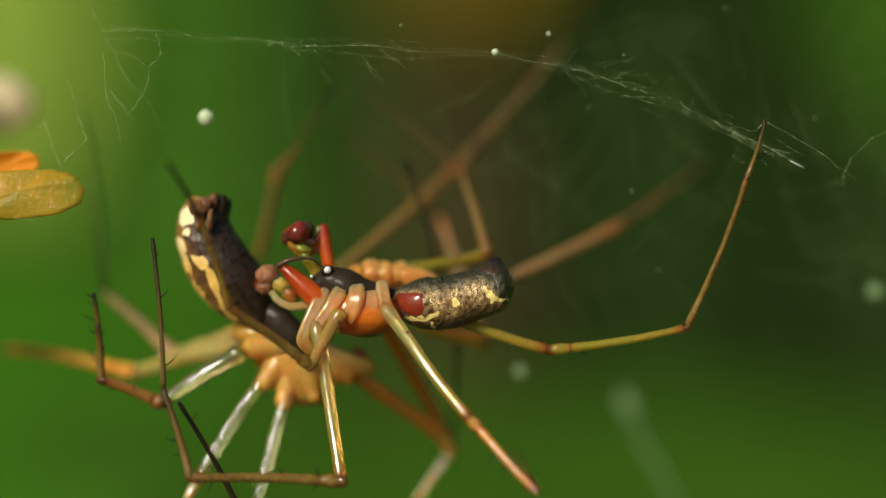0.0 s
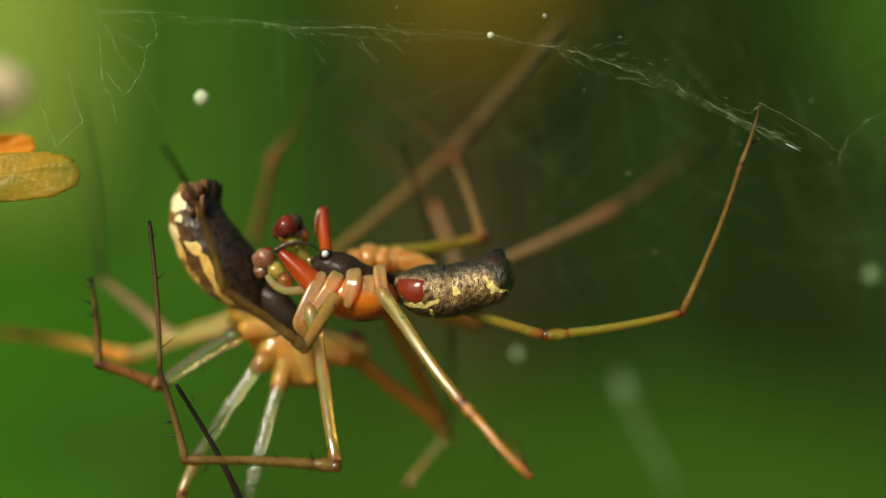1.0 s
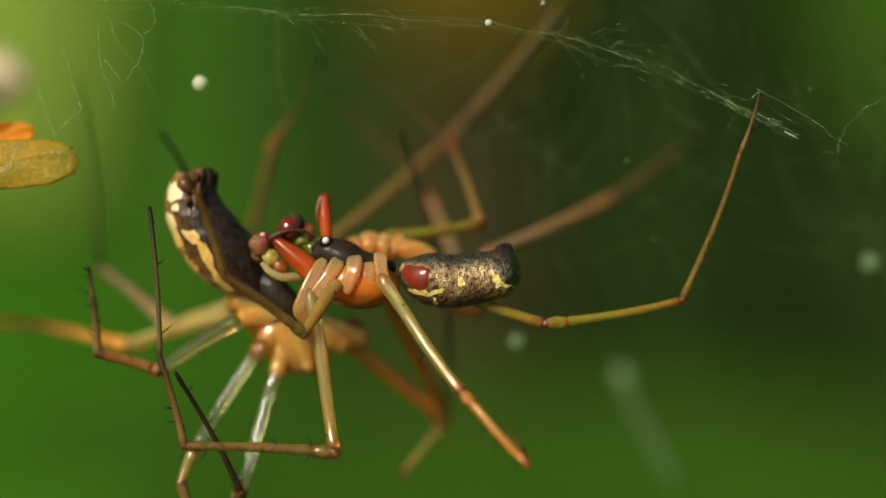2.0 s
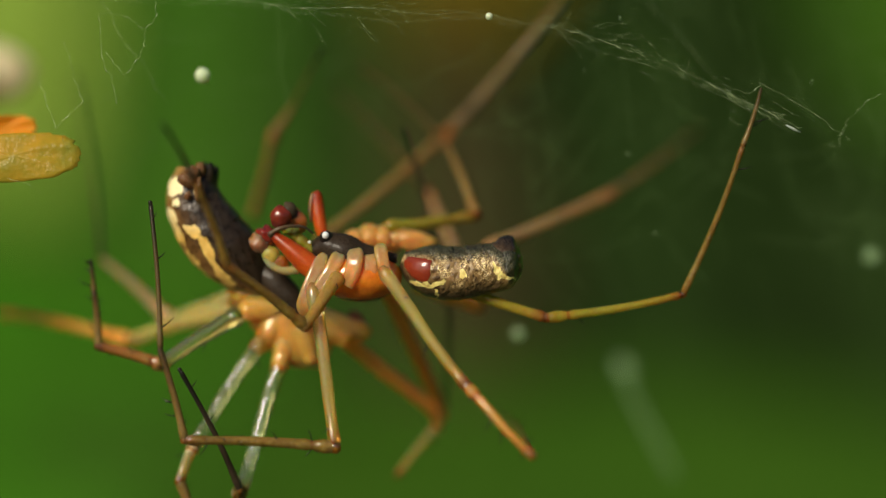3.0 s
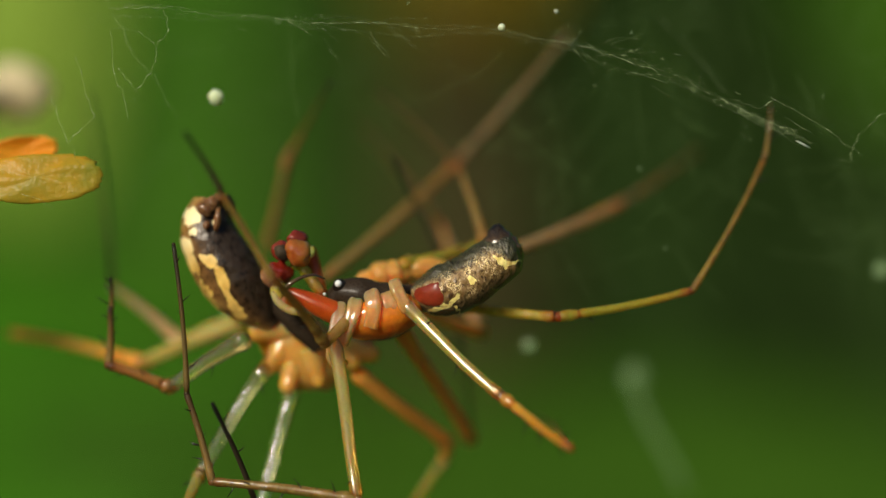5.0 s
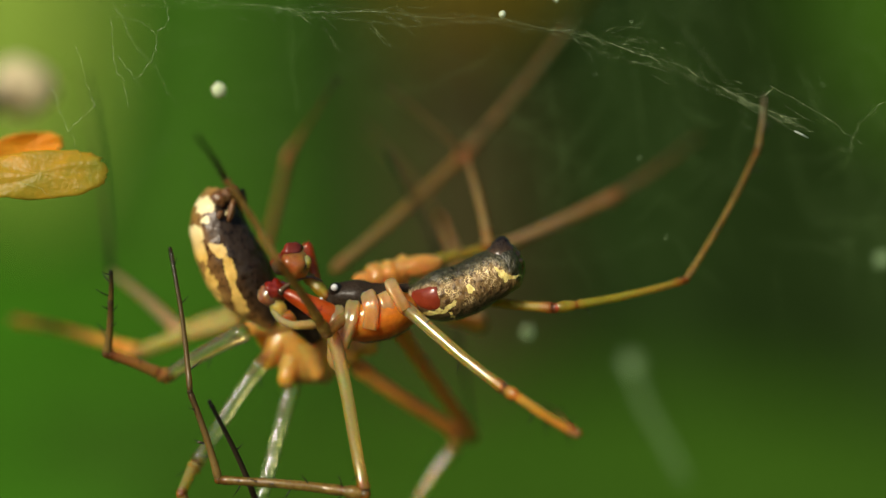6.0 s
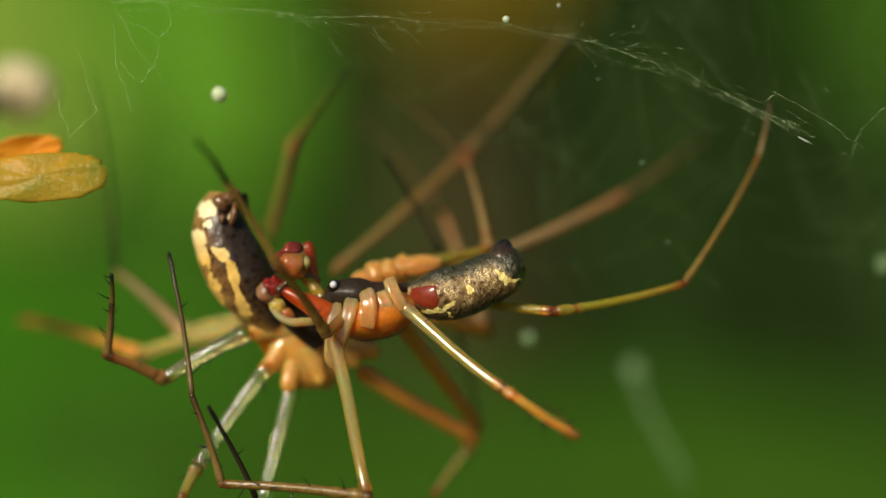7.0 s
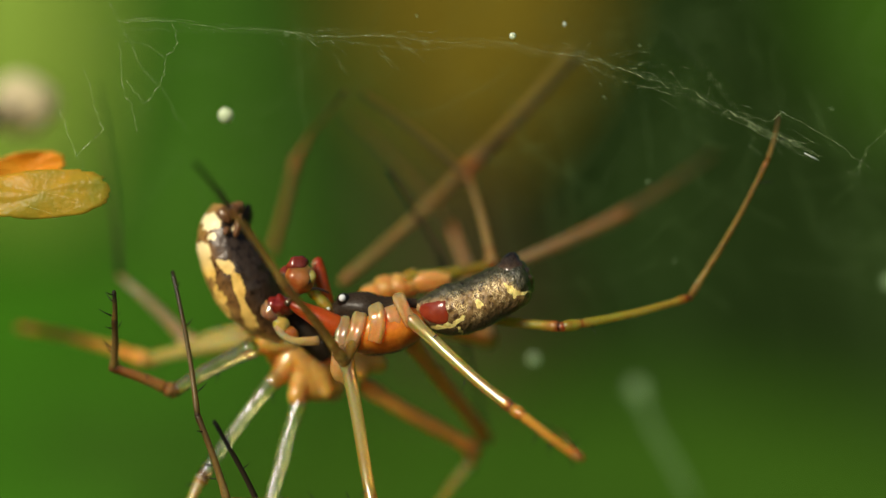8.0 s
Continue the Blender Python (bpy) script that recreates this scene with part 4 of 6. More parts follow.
f7 = leg(female, ((1.28, 4, -1.16), (5.40, 7, 0.68), (8.21, 10, 2.60), (8.53, 10.46, 2.87)), [0.190, 0.160, 0.055, 0.035], [dull_rose, half_shade_tan, half_shade_tan], (2, 3, 3), 0.01, 17)
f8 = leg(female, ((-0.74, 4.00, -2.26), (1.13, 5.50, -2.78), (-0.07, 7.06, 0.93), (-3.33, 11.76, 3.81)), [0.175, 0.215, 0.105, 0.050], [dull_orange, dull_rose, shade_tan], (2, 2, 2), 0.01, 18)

# ---- web ----
web = empty("web", (1.98, 5, 5.96), "fine pale silk sheet web with broken glinting threads", "spider web")
EDGE_X = [UNIT * q for q in (-1200, -784, -500, -284, -14, 96, 216, 386, 526, 626, 716, 1000, 1400)]
EDGE_Z = [UNIT * q for q in (420, 400, 382, 366, 349, 349, 321, 271, 206, 151, 111, 60, 30)]


def edge(x):
    return float(np.interp(x, EDGE_X, EDGE_Z))


def thread(g, pts, r, sides=5):
    g.tube(pts, [r] * len(pts), sides)


rnd = random.Random(7)


def scale(x, z, d):
    """A place that lies at depth d behind (x, z) of the web's near edge."""
    return Vector((x * (1 + d / 70.9), d, z * (1 + d / 70.9)))


# Short sharp threads that tie the strands of the near edge together.
g = Geo()
for q in range(80):
    x = rnd.uniform(-6.5, 11.5) if rnd.random() < 0.45 else rnd.uniform(2.5, 9.5)
    d, h = rnd.uniform(-0.6, 1.6), rnd.gauss(0.0, 0.22)
    head, step, rise, pts = rnd.choice((rnd.gauss(-0.5, 0.25), rnd.gauss(-0.45, 0.3), rnd.uniform(-1.2, 1.2))), rnd.uniform(0.12, 0.34), 0.0, []
    for s in range(rnd.randint(2, 6)):
        pts.append(Vector((x, d, edge(x) + h + rise)))
        x += step * math.cos(head)
        rise += step * (math.sin(head) + 0.35 * (x > 2)) + rnd.gauss(0, 0.03)
        head += rnd.gauss(0, 0.15)
    thread(g, pts, rnd.uniform(0.0022, 0.0042))
tagged(part("tie_threads", g, silk, web, "short glinting threads", origin=(1.98, 5, 5.96)), kind="stuff")
# The far part of the sheet: long fine threads, out of focus.
g = Geo()
for q in range(300):
    d = rnd.uniform(2.5, 13)
    if rnd.random() < 0.75:
        x, z = rnd.uniform(1, 13), rnd.uniform(-1.5, 7)
    else:
        x, z = rnd.uniform(-11, 2), rnd.uniform(1.5, 7)
    head, n = rnd.uniform(-1.6, 1.6), rnd.uniform(1.0, 3.6)
    a, b = scale(x, z, d), scale(x + n * math.cos(head), z + n * math.sin(head), d + rnd.uniform(-1.5, 1.5))
    pts = [a.lerp(b, s / 6) + Vector((rnd.gauss(0, 0.05), 0, rnd.gauss(0, 0.05) - 0.15 * math.sin(math.pi * s / 6))) for s in range(7)]
    thread(g, pts, rnd.uniform(0.005, 0.013))
tagged(part("far_threads", g, soft_silk, web, "fine blurred threads", origin=(1.98, 5, 5.96)), kind="stuff")
# Main strands along the lower rim, tied to the stalk and the shrub.
for h, d, r in ((0.0, 0.0, 0.0046), (0.07, 0.5, 0.0028), (-0.10, 1.0, 0.0026), (0.16, 1.6, 0.0022)):
    g = Geo()
    pts = [Vector((x, d + 0.3 * math.sin(x), edge(x) + h * (1 + 0.8 * math.sin(x * 0.9 + h * 30)) + 0.04 * math.sin(x * 2.1 + d) + rnd.gauss(0, 0.018))) for x in np.linspace(-9.6, 10.2, 190)]
    thread(g, pts, r)
    part("strand", g, silk, web, origin=(1.98, 5, 5.96))
for pts, r, m in ((((-8.08, 0, 6.12), (-7.94, 0, 5.50), (-8.31, 0, 5.07), (-8.37, 0, 4.54), (-8.67, 0, 4.02), (-8.91, 0, 3.84), (-9.18, 0, 4.16), (-9.39, 0, 4.48)), 0.0075, silk),
                  (((-9.61, 0, 5.60), (-8.91, 0, 5.55), (-8.55, 0, 5.33), (-8.31, 0, 5.07)), 0.0055, silk),
                  (((-9.61, 0, 5.60), (-9.53, 0, 4.83), (-9.42, 0, 4.07), (-9.22, 0, 3.71), (-9.10, 0, 3.03)), 0.0065, silk),
                  (((-11.26, 0, 3.64), (-11.07, 0, 2.98), (-10.79, 0, 2.42), (-10.43, 0, 2.73), (-10.09, 0, 3.09), (-10.20, 0, 3.52), (-10.32, 0, 3.95), (-10.59, 0, 4.78)), 0.0075, silk),
                  (((-10.29, 0.8, 7.30), (-9.50, 0.8, 5.85), (-8.98, 0.9, 4.84), (-8.44, 1, 4.25), (-7.89, 1.6, 3.11)), 0.0055, silk),
                  (((-10.79, 0, 2.42), (-10.62, 0, 2.09), (-10.52, 0.4, 1.62)), 0.004, silk),
                  (((-8.98, 0.5, 3.87), (-8.56, 1.5, 3.52), (-8.52, 2.5, 2.95)), 0.005, silk),
                  (((-8.38, 3, 5.00), (-7.30, 3, 5.17), (-6.30, 4, 5.44), (-5.36, 5, 5.62)), 0.006, soft_silk),
                  (((8.07, 0, 3.44), (8.79, 0, 3.33), (9.09, 0, 3.60), (10.46, 0, 2.85), (11.6, 0, 2.0)), 0.006, silk),
                  (((12.53, 0, 3.28), (12.05, 0, 3.12), (11.58, 1, 2.44), (11.42, 1, 1.79)), 0.006, silk),
                  (((-7.95, 7, 3.00), (-9.97, 7, 1.07), (-11.11, 7, -1.38), (-12.85, 8, -3.53)), 0.008, soft_silk),
                  (((-6.21, 5, 6.50), (-7.24, 5, 4.97), (-8.72, 6, 2.44), (-10.10, 6, 0.36)), 0.006, soft_silk),
                  (((6.03, 14, -4.75), (6.61, 14, -6.28), (7.27, 14, -7.43), (7.94, 14, -8.76)), 0.18, haze_silk),
                  (((-12.18, 0, 0.92), (-11.54, 0, 0.73), (-11.22, 0, 0.49)), 0.006, silk),
                  (((6.16, 4, 6.42), (7.97, 2, 3.95), (8.50, 1, 3.25)), 0.004, silk)):
    g = Geo()
    pts = [Vector(p).lerp(Vector(q), s / 5) + Vector((rnd.gauss(0, 0.03), 0, rnd.gauss(0, 0.03))) * (r < 0.01) for p, q in zip(pts, pts[1:]) for s in range(5)] + [Vector(pts[-1])]
    thread(g, pts, r, 8)
    part("strand", g, m, web, origin=(1.98, 5, 5.96))
g = Geo()
b, e = Vector((9.79, 0, 2.49)), Vector((10.20, 0, 2.28))
g.tube([b, b.lerp(e, 0.5), e], [0.015, 0.03, 0.012], 8)
glint = tagged(part("plant_hair", g, mote, origin=(10.00, 0, 2.39)), "tiny pale plant hair caught in the silk", "debris")

specks = []
for c, r in (((1.47, 0, 5.56), 6.5), ((-6.48, -2.2, 3.60), 13.5), ((3.02, 1, 6.16), 3.4), ((2.35, 6, -3.74), 13), ((6.15, 13, -5.17), 26), ((13.04, 5, -1.26), 20), ((5.48, 2, 1.69), 2.2), ((-4.98, 2, 5.98), 2.6), ((-1.21, 1, 6.40), 1.8), ((8.33, 3, 7.10), 2), ((5.17, 1, 5.55), 1.8), ((6.25, 2, -0.61), 1.8), ((4.17, 1.5, 4.09), 1.6), ((10.80, 2, 3.79), 1.8)):
    g = Geo()
    g.ball(c, (UNIT * r, UNIT * r * 0.9, UNIT * r), 0, (0, 20, 0), 10, 14, 0.12)
    specks.append(tagged(part("fluff_speck", g, mote if 3 < r < 20 and c[1] < 5 else pale_haze if r < 20 else haze_silk, origin=c), "small pale speck of fluff caught in the silk", "debris", "specks in the web"))


# ---- what moves ----
def motions():
    bend(m1, (0, (-2.83, -0.30, -1.73), (-3.70, -0.90, -3.26), (-5.87, -2.00, -1.61), (-6.62, -2.80, 0.86), (-7.29, -4.20, 2.26)),
         (0.5, (-2.83, -0.25, -1.76), (-3.73, -0.90, -3.25), (-5.88, -2.04, -1.61), (-6.60, -2.90, 0.84), (-7.30, -4.29, 2.25)),
         (1, (-2.84, -0.21, -1.80), (-3.75, -0.90, -3.26), (-5.89, -2.08, -1.64), (-6.59, -3.01, 0.80), (-7.30, -4.38, 2.22)),
         (1.5, (-2.80, -0.17, -1.80), (-3.73, -0.90, -3.24), (-5.86, -2.12, -1.62), (-6.53, -3.10, 0.81), (-7.27, -4.46, 2.22)),
         (3, (-2.78, -0.21, -1.78), (-3.73, -0.90, -3.22), (-5.80, -2.10, -1.52), (-6.60, -3.23, 0.80), (-7.25, -4.65, 2.19)),
         (3.5, (-2.74, -0.11, -1.85), (-3.64, -0.90, -3.27), (-5.26, -2.62, -1.53), (-6.56, -2.81, 0.83), (-7.16, -4.24, 2.24)),
         (4, (-2.64, 0.08, -2.00), (-3.60, -0.90, -3.25), (-5.11, -2.76, -1.54), (-6.43, -2.94, 0.81), (-7.18, -4.14, 2.35)),
         (4.5, (-2.49, 0.21, -2.16), (-3.53, -0.90, -3.23), (-4.92, -2.87, -1.55), (-6.26, -3.03, 0.79), (-7.18, -3.89, 2.46)),
         (6, (-2.67, 0.66, -2.68), (-3.47, -0.90, -3.30), (-4.70, -2.69, -1.32), (-6.12, -2.88, 0.96), (-6.69, -4.60, 2.01)),
         (6.5, (-2.72, 0.66, -2.58), (-3.51, -0.90, -3.20), (-4.74, -2.74, -1.26), (-6.13, -3.19, 1.01), (-6.72, -4.92, 2.04)),
         (7, (-2.77, 0.67, -2.54), (-3.55, -0.90, -3.16), (-4.76, -2.79, -1.26), (-6.12, -3.41, 0.99), (-6.74, -5.13, 2.01)),
         (7.5, (-2.79, 0.66, -2.51), (-3.44, -0.90, -3.27), (-4.80, -2.59, -1.29), (-6.21, -3.29, 0.91), (-6.91, -4.94, 2.00)),
         (8, (-2.70, 0.64, -2.51), (-3.23, -0.90, -3.40), (-4.73, -2.35, -1.33), (-6.20, -3.09, 0.81), (-6.99, -4.64, 1.98)))
    bend(m2, (0, (-3.61, -0.15, -1.97), (-2.80, -1.40, -6.44), (-6.99, -1.40, -6.34), (-7.78, -1.00, -3.91), (-8.11, -0.70, 0.25)),
         (0.5, (-3.62, -0.15, -1.98), (-2.82, -1.32, -6.48), (-7.01, -1.27, -6.36), (-7.77, -1.09, -3.89), (-8.12, -0.56, 0.25)),
         (1, (-3.65, -0.15, -2.01), (-2.85, -1.22, -6.53), (-7.04, -1.15, -6.38), (-7.76, -1.09, -3.89), (-8.11, -0.50, 0.23)),
         (1.5, (-3.61, -0.15, -1.99), (-2.83, -1.13, -6.54), (-7.01, -1.01, -6.37), (-7.72, -0.96, -3.88), (-8.06, -0.42, 0.26)),
         (3, (-3.59, -0.15, -2.02), (-2.88, -1.11, -6.58), (-7.06, -1.08, -6.38), (-7.75, -1.03, -3.89), (-8.10, -0.39, 0.23)),
         (3.5, (-3.53, -0.15, -2.31), (-3.00, -1.14, -6.89), (-7.11, -0.76, -6.17), (-7.75, 0.08, -3.81), (-7.97, 0.20, 0.37)),
         (4, (-3.42, -0.15, -2.26), (-3.70, -1.21, -6.85), (-7.65, -0.86, -5.49), (-7.85, 0.54, -3.32), (-7.91, 0.67, 0.86)),
         (4.5, (-3.36, -0.15, -2.51), (-3.26, -1.23, -7.10), (-7.28, -0.70, -6.05), (-7.78, 0.40, -3.75), (-7.92, 0.47, 0.43)),
         (4.7, (-3.32, -0.15, -2.85), (-2.85, -1.23, -7.42), (-6.90, -0.37, -6.79), (-7.56, 0.11, -4.33), (-7.85, 0.17, -0.15)),
         (6, (-3.33, -0.15, -3.26), (-2.39, -1.20, -7.76), (-6.51, -0.48, -7.43), (-7.32, -0.41, -4.97), (-7.98, 0.58, -0.97)),
         (6.5, (-3.38, -0.15, -3.20), (-2.40, -1.21, -7.69), (-6.51, -0.45, -7.38), (-7.33, -0.38, -4.93), (-8.05, 0.62, -0.93)),
         (7, (-3.41, -0.15, -3.20), (-2.39, -1.21, -7.68), (-6.50, -0.40, -7.40), (-7.33, -0.34, -4.95), (-8.09, 0.66, -0.96)),
         (7.5, (-3.41, -0.15, -3.08), (-2.45, -1.22, -7.58), (-6.56, -0.39, -7.38), (-7.40, -0.33, -4.93), (-8.18, 0.67, -0.95)),
         (8, (-3.29, -0.15, -2.98), (-2.40, -1.24, -7.48), (-6.50, -0.41, -7.37), (-7.36, -0.33, -4.93), (-8.16, 0.69, -0.95)))
    bend(m3, (0, (-1.71, -0.30, -1.54), (0.73, -1.60, -4.68), (2.51, -2.80, -6.54), (1.78, 9.00, -6.41)),
         (0.5, (-1.71, -0.32, -1.56), (0.71, -1.60, -4.73), (2.47, -2.85, -6.57), (1.73, 8.95, -6.43)),
         (1, (-1.71, -0.35, -1.60), (0.68, -1.60, -4.80), (2.43, -2.89, -6.63), (1.69, 8.91, -6.45)),
         (1.5, (-1.66, -0.38, -1.61), (0.70, -1.60, -4.83), (2.44, -2.93, -6.65), (1.70, 8.86, -6.44)),
         (3, (-1.63, -0.63, -1.57), (0.78, -1.60, -4.86), (2.53, -2.95, -6.65), (1.80, 8.84, -6.39)),
         (3.5, (-1.61, -0.85, -1.57), (1.12, -1.60, -4.65), (2.97, -3.00, -6.31), (2.25, 8.80, -6.08)),
         (4, (-1.47, -0.07, -1.78), (1.00, -1.60, -4.80), (2.68, -3.27, -6.38), (2.04, 8.54, -6.26)),
         (4.5, (-1.43, -0.11, -1.88), (1.24, -1.60, -4.73), (2.94, -3.36, -6.19), (2.36, 8.45, -6.18)),
         (6, (-1.50, -0.00, -2.42), (1.52, -1.60, -4.84), (3.37, -3.48, -5.90), (2.77, 8.33, -6.00)),
         (6.5, (-1.56, -0.02, -2.30), (1.46, -1.60, -4.73), (3.31, -3.47, -5.82), (2.71, 8.34, -5.92)),
         (7, (-1.61, -0.05, -2.25), (1.41, -1.60, -4.69), (3.26, -3.45, -5.80), (2.65, 8.36, -5.89)),
         (7.5, (-1.63, -0.10, -2.17), (1.37, -1.60, -4.67), (3.18, -3.46, -5.82), (2.60, 8.35, -5.92)),
         (8, (-1.54, -0.15, -2.10), (1.44, -1.60, -4.65), (3.21, -3.47, -5.85), (2.67, 8.34, -5.97)))
    bend(m4, (0, (-1.03, 0.90, -1.44), (3.02, 0.60, -2.88), (6.90, 0.30, -2.23), (8.59, 0.10, 2.01), (9.09, 0.00, 3.60)),
         (0.5, (-1.02, 0.93, -1.47), (3.03, 0.60, -2.92), (6.92, 0.51, -2.27), (8.58, 0.18, 1.97), (9.08, 0.04, 3.56)),
         (1, (-1.01, 0.91, -1.52), (3.03, 0.60, -2.98), (6.92, 0.65, -2.33), (8.57, 0.31, 1.91), (9.07, 0.15, 3.50)),
         (1.5, (-0.96, 0.94, -1.52), (3.09, 0.60, -3.00), (6.97, 0.73, -2.34), (8.61, 0.37, 1.90), (9.11, 0.22, 3.49)),
         (3, (-0.96, 1.03, -1.54), (3.07, 0.60, -3.03), (6.95, 0.70, -2.36), (8.62, 0.33, 1.88), (9.13, 0.37, 3.47)),
         (3.5, (-0.98, 1.83, -1.59), (3.02, 0.60, -2.63), (6.93, 0.75, -2.10), (8.92, 1.23, 1.98), (9.26, 1.77, 3.52)),
         (4, (-0.82, 2.00, -1.76), (3.17, 0.60, -2.65), (7.06, 0.80, -2.05), (9.06, 1.66, 1.96), (9.32, 2.18, 3.53)),
         (4.5, (-0.83, 2.36, -1.96), (3.07, 0.60, -2.49), (6.95, 0.76, -1.77), (9.12, 1.97, 2.06), (9.34, 2.46, 3.64)),
         (6, (-1.00, 2.19, -2.09), (2.98, 0.60, -2.64), (6.76, 1.36, -1.85), (8.98, 2.58, 1.95), (9.22, 3.01, 3.55)),
         (6.5, (-1.05, 2.16, -1.99), (2.93, 0.60, -2.59), (6.71, 1.41, -1.80), (8.97, 2.70, 1.95), (9.26, 3.01, 3.57)),
         (7, (-1.09, 2.11, -1.95), (2.90, 0.60, -2.60), (6.66, 1.47, -1.81), (8.98, 2.82, 1.89), (9.31, 2.95, 3.52)),
         (7.5, (-1.11, 2.21, -1.91), (2.84, 0.60, -2.54), (6.59, 1.50, -1.73), (8.91, 2.27, 2.13), (9.30, 2.97, 3.60)),
         (8, (-1.02, 2.30, -1.90), (2.90, 0.60, -2.49), (6.64, 1.54, -1.67), (8.85, 1.11, 2.30), (9.28, 2.07, 3.60)))
    bend(m5, (0, (-1.55, 2.20, -0.61), (1.31, 3.50, -0.18), (0.48, 5.00, 2.44), (-2.52, 7.00, 4.84)),
         (0.5, (-1.56, 2.19, -0.61), (1.29, 3.50, -0.19), (0.44, 5.09, 2.38), (-2.49, 7.18, 4.77)),
         (1, (-1.58, 2.19, -0.61), (1.27, 3.50, -0.20), (0.41, 5.16, 2.31), (-2.46, 7.35, 4.70)),
         (1.5, (-1.55, 2.19, -0.59), (1.30, 3.50, -0.18), (0.43, 5.24, 2.28), (-2.38, 7.51, 4.66)),
         (3, (-1.57, 1.79, -0.42), (1.07, 3.50, -0.07), (0.13, 5.38, 2.26), (-2.57, 7.74, 4.68)),
         (3.5, (-1.60, 1.69, -0.64), (0.97, 3.50, -0.31), (-0.00, 5.43, 1.96), (-2.66, 7.83, 4.39)),
         (4, (-1.57, 1.62, -0.76), (0.93, 3.50, -0.27), (0.01, 5.47, 1.99), (-2.65, 7.85, 4.44)),
         (4.5, (-1.48, 1.58, -0.89), (0.95, 3.50, -0.23), (0.08, 5.52, 2.01), (-2.57, 7.89, 4.48)),
         (6, (-1.60, 2.02, -1.43), (1.15, 3.50, -0.94), (0.46, 4.75, 1.85), (-2.09, 7.44, 4.08)),
         (6.5, (-1.66, 2.04, -1.33), (1.11, 3.50, -0.86), (0.42, 4.77, 1.92), (-2.13, 7.46, 4.16)),
         (7, (-1.70, 2.07, -1.29), (1.08, 3.50, -0.85), (0.39, 4.79, 1.93), (-2.16, 7.47, 4.17)),
         (7.5, (-1.73, 1.93, -1.19), (0.99, 3.50, -0.79), (0.28, 4.83, 1.96), (-2.62, 6.95, 4.37)),
         (8, (-1.64, 1.81, -1.10), (1.01, 3.50, -0.76), (0.29, 4.88, 1.96), (-2.96, 6.18, 4.51)))
    bend(m6, (0, (-3.65, 5.00, -1.01), (0.55, 7.50, 2.66), (3.88, 9.00, 6.58)),
         (0.5, (-3.67, 4.93, -1.00), (0.51, 7.50, 2.64), (3.86, 8.83, 6.60)),
         (1, (-3.69, 4.88, -1.00), (0.48, 7.50, 2.62), (3.84, 8.65, 6.63)),
         (1.5, (-3.66, 4.83, -0.97), (0.49, 7.50, 2.63), (3.87, 8.43, 6.69)),
         (3, (-3.70, 4.64, -0.85), (0.40, 7.50, 2.67), (3.88, 7.50, 6.74)),
         (3.5, (-3.74, 4.57, -1.10), (0.35, 7.50, 2.37), (3.83, 6.94, 6.41)),
         (4, (-3.85, 4.63, -1.26), (0.23, 7.50, 2.27), (3.72, 6.96, 6.30)),
         (4.5, (-3.91, 4.71, -1.42), (0.18, 7.50, 2.16), (3.69, 7.26, 6.19)),
         (6, (-3.57, 4.93, -1.62), (0.55, 7.50, 2.09), (3.75, 9.03, 6.11)),
         (6.5, (-3.60, 4.93, -1.54), (0.52, 7.50, 2.18), (3.72, 9.14, 6.15)),
         (7, (-3.63, 4.93, -1.51), (0.49, 7.50, 2.20), (3.70, 9.24, 6.12)),
         (7.5, (-3.66, 4.97, -1.40), (0.45, 7.50, 2.36), (3.68, 9.53, 6.11)),
         (8, (-3.57, 5.01, -1.31), (0.52, 7.50, 2.48), (3.78, 9.79, 6.06)))
    bend(m7, (0, (-5.84, 8.00, -0.34), (-5.12, 6.50, 2.37), (-4.48, 6.00, 3.10), (-3.41, 5.00, 4.88)),
         (0.5, (-5.86, 8.00, -0.36), (-5.13, 6.50, 2.34), (-4.50, 6.00, 3.08), (-3.47, 4.97, 4.87)),
         (1, (-5.89, 8.00, -0.37), (-5.14, 6.50, 2.32), (-4.52, 6.00, 3.07), (-3.52, 4.94, 4.86)),
         (1.5, (-5.86, 8.01, -0.36), (-5.10, 6.50, 2.33), (-4.49, 6.00, 3.09), (-3.52, 4.91, 4.88)),
         (3, (-5.92, 8.18, -0.09), (-5.11, 6.50, 2.49), (-4.50, 6.29, 3.36), (-3.61, 4.87, 4.96)),
         (3.5, (-5.97, 8.22, -0.30), (-5.14, 6.50, 2.24), (-4.54, 6.49, 3.15), (-3.67, 5.01, 4.71)),
         (4, (-5.93, 7.95, -0.43), (-5.12, 6.50, 2.27), (-4.58, 6.06, 3.11), (-3.72, 4.56, 4.64)),
         (4.5, (-5.82, 7.60, -0.57), (-5.05, 6.50, 2.30), (-4.58, 5.87, 3.06), (-3.71, 4.39, 4.60)),
         (6, (-5.79, 7.60, -0.93), (-4.99, 6.50, 1.94), (-4.49, 5.83, 2.64), (-3.44, 4.46, 4.17)),
         (6.5, (-5.77, 7.60, -0.66), (-4.97, 6.50, 2.21), (-4.45, 5.82, 2.89), (-3.34, 4.48, 4.41)),
         (7, (-5.74, 7.60, -0.44), (-4.93, 6.50, 2.42), (-4.41, 5.81, 3.09), (-3.24, 4.52, 4.60)),
         (7.5, (-5.84, 7.59, -0.42), (-5.03, 6.50, 2.45), (-4.53, 5.84, 3.16), (-3.38, 4.40, 4.55)),
         (8, (-5.83, 7.57, -0.43), (-5.01, 6.50, 2.44), (-4.54, 5.87, 3.20), (-3.41, 4.32, 4.48)))
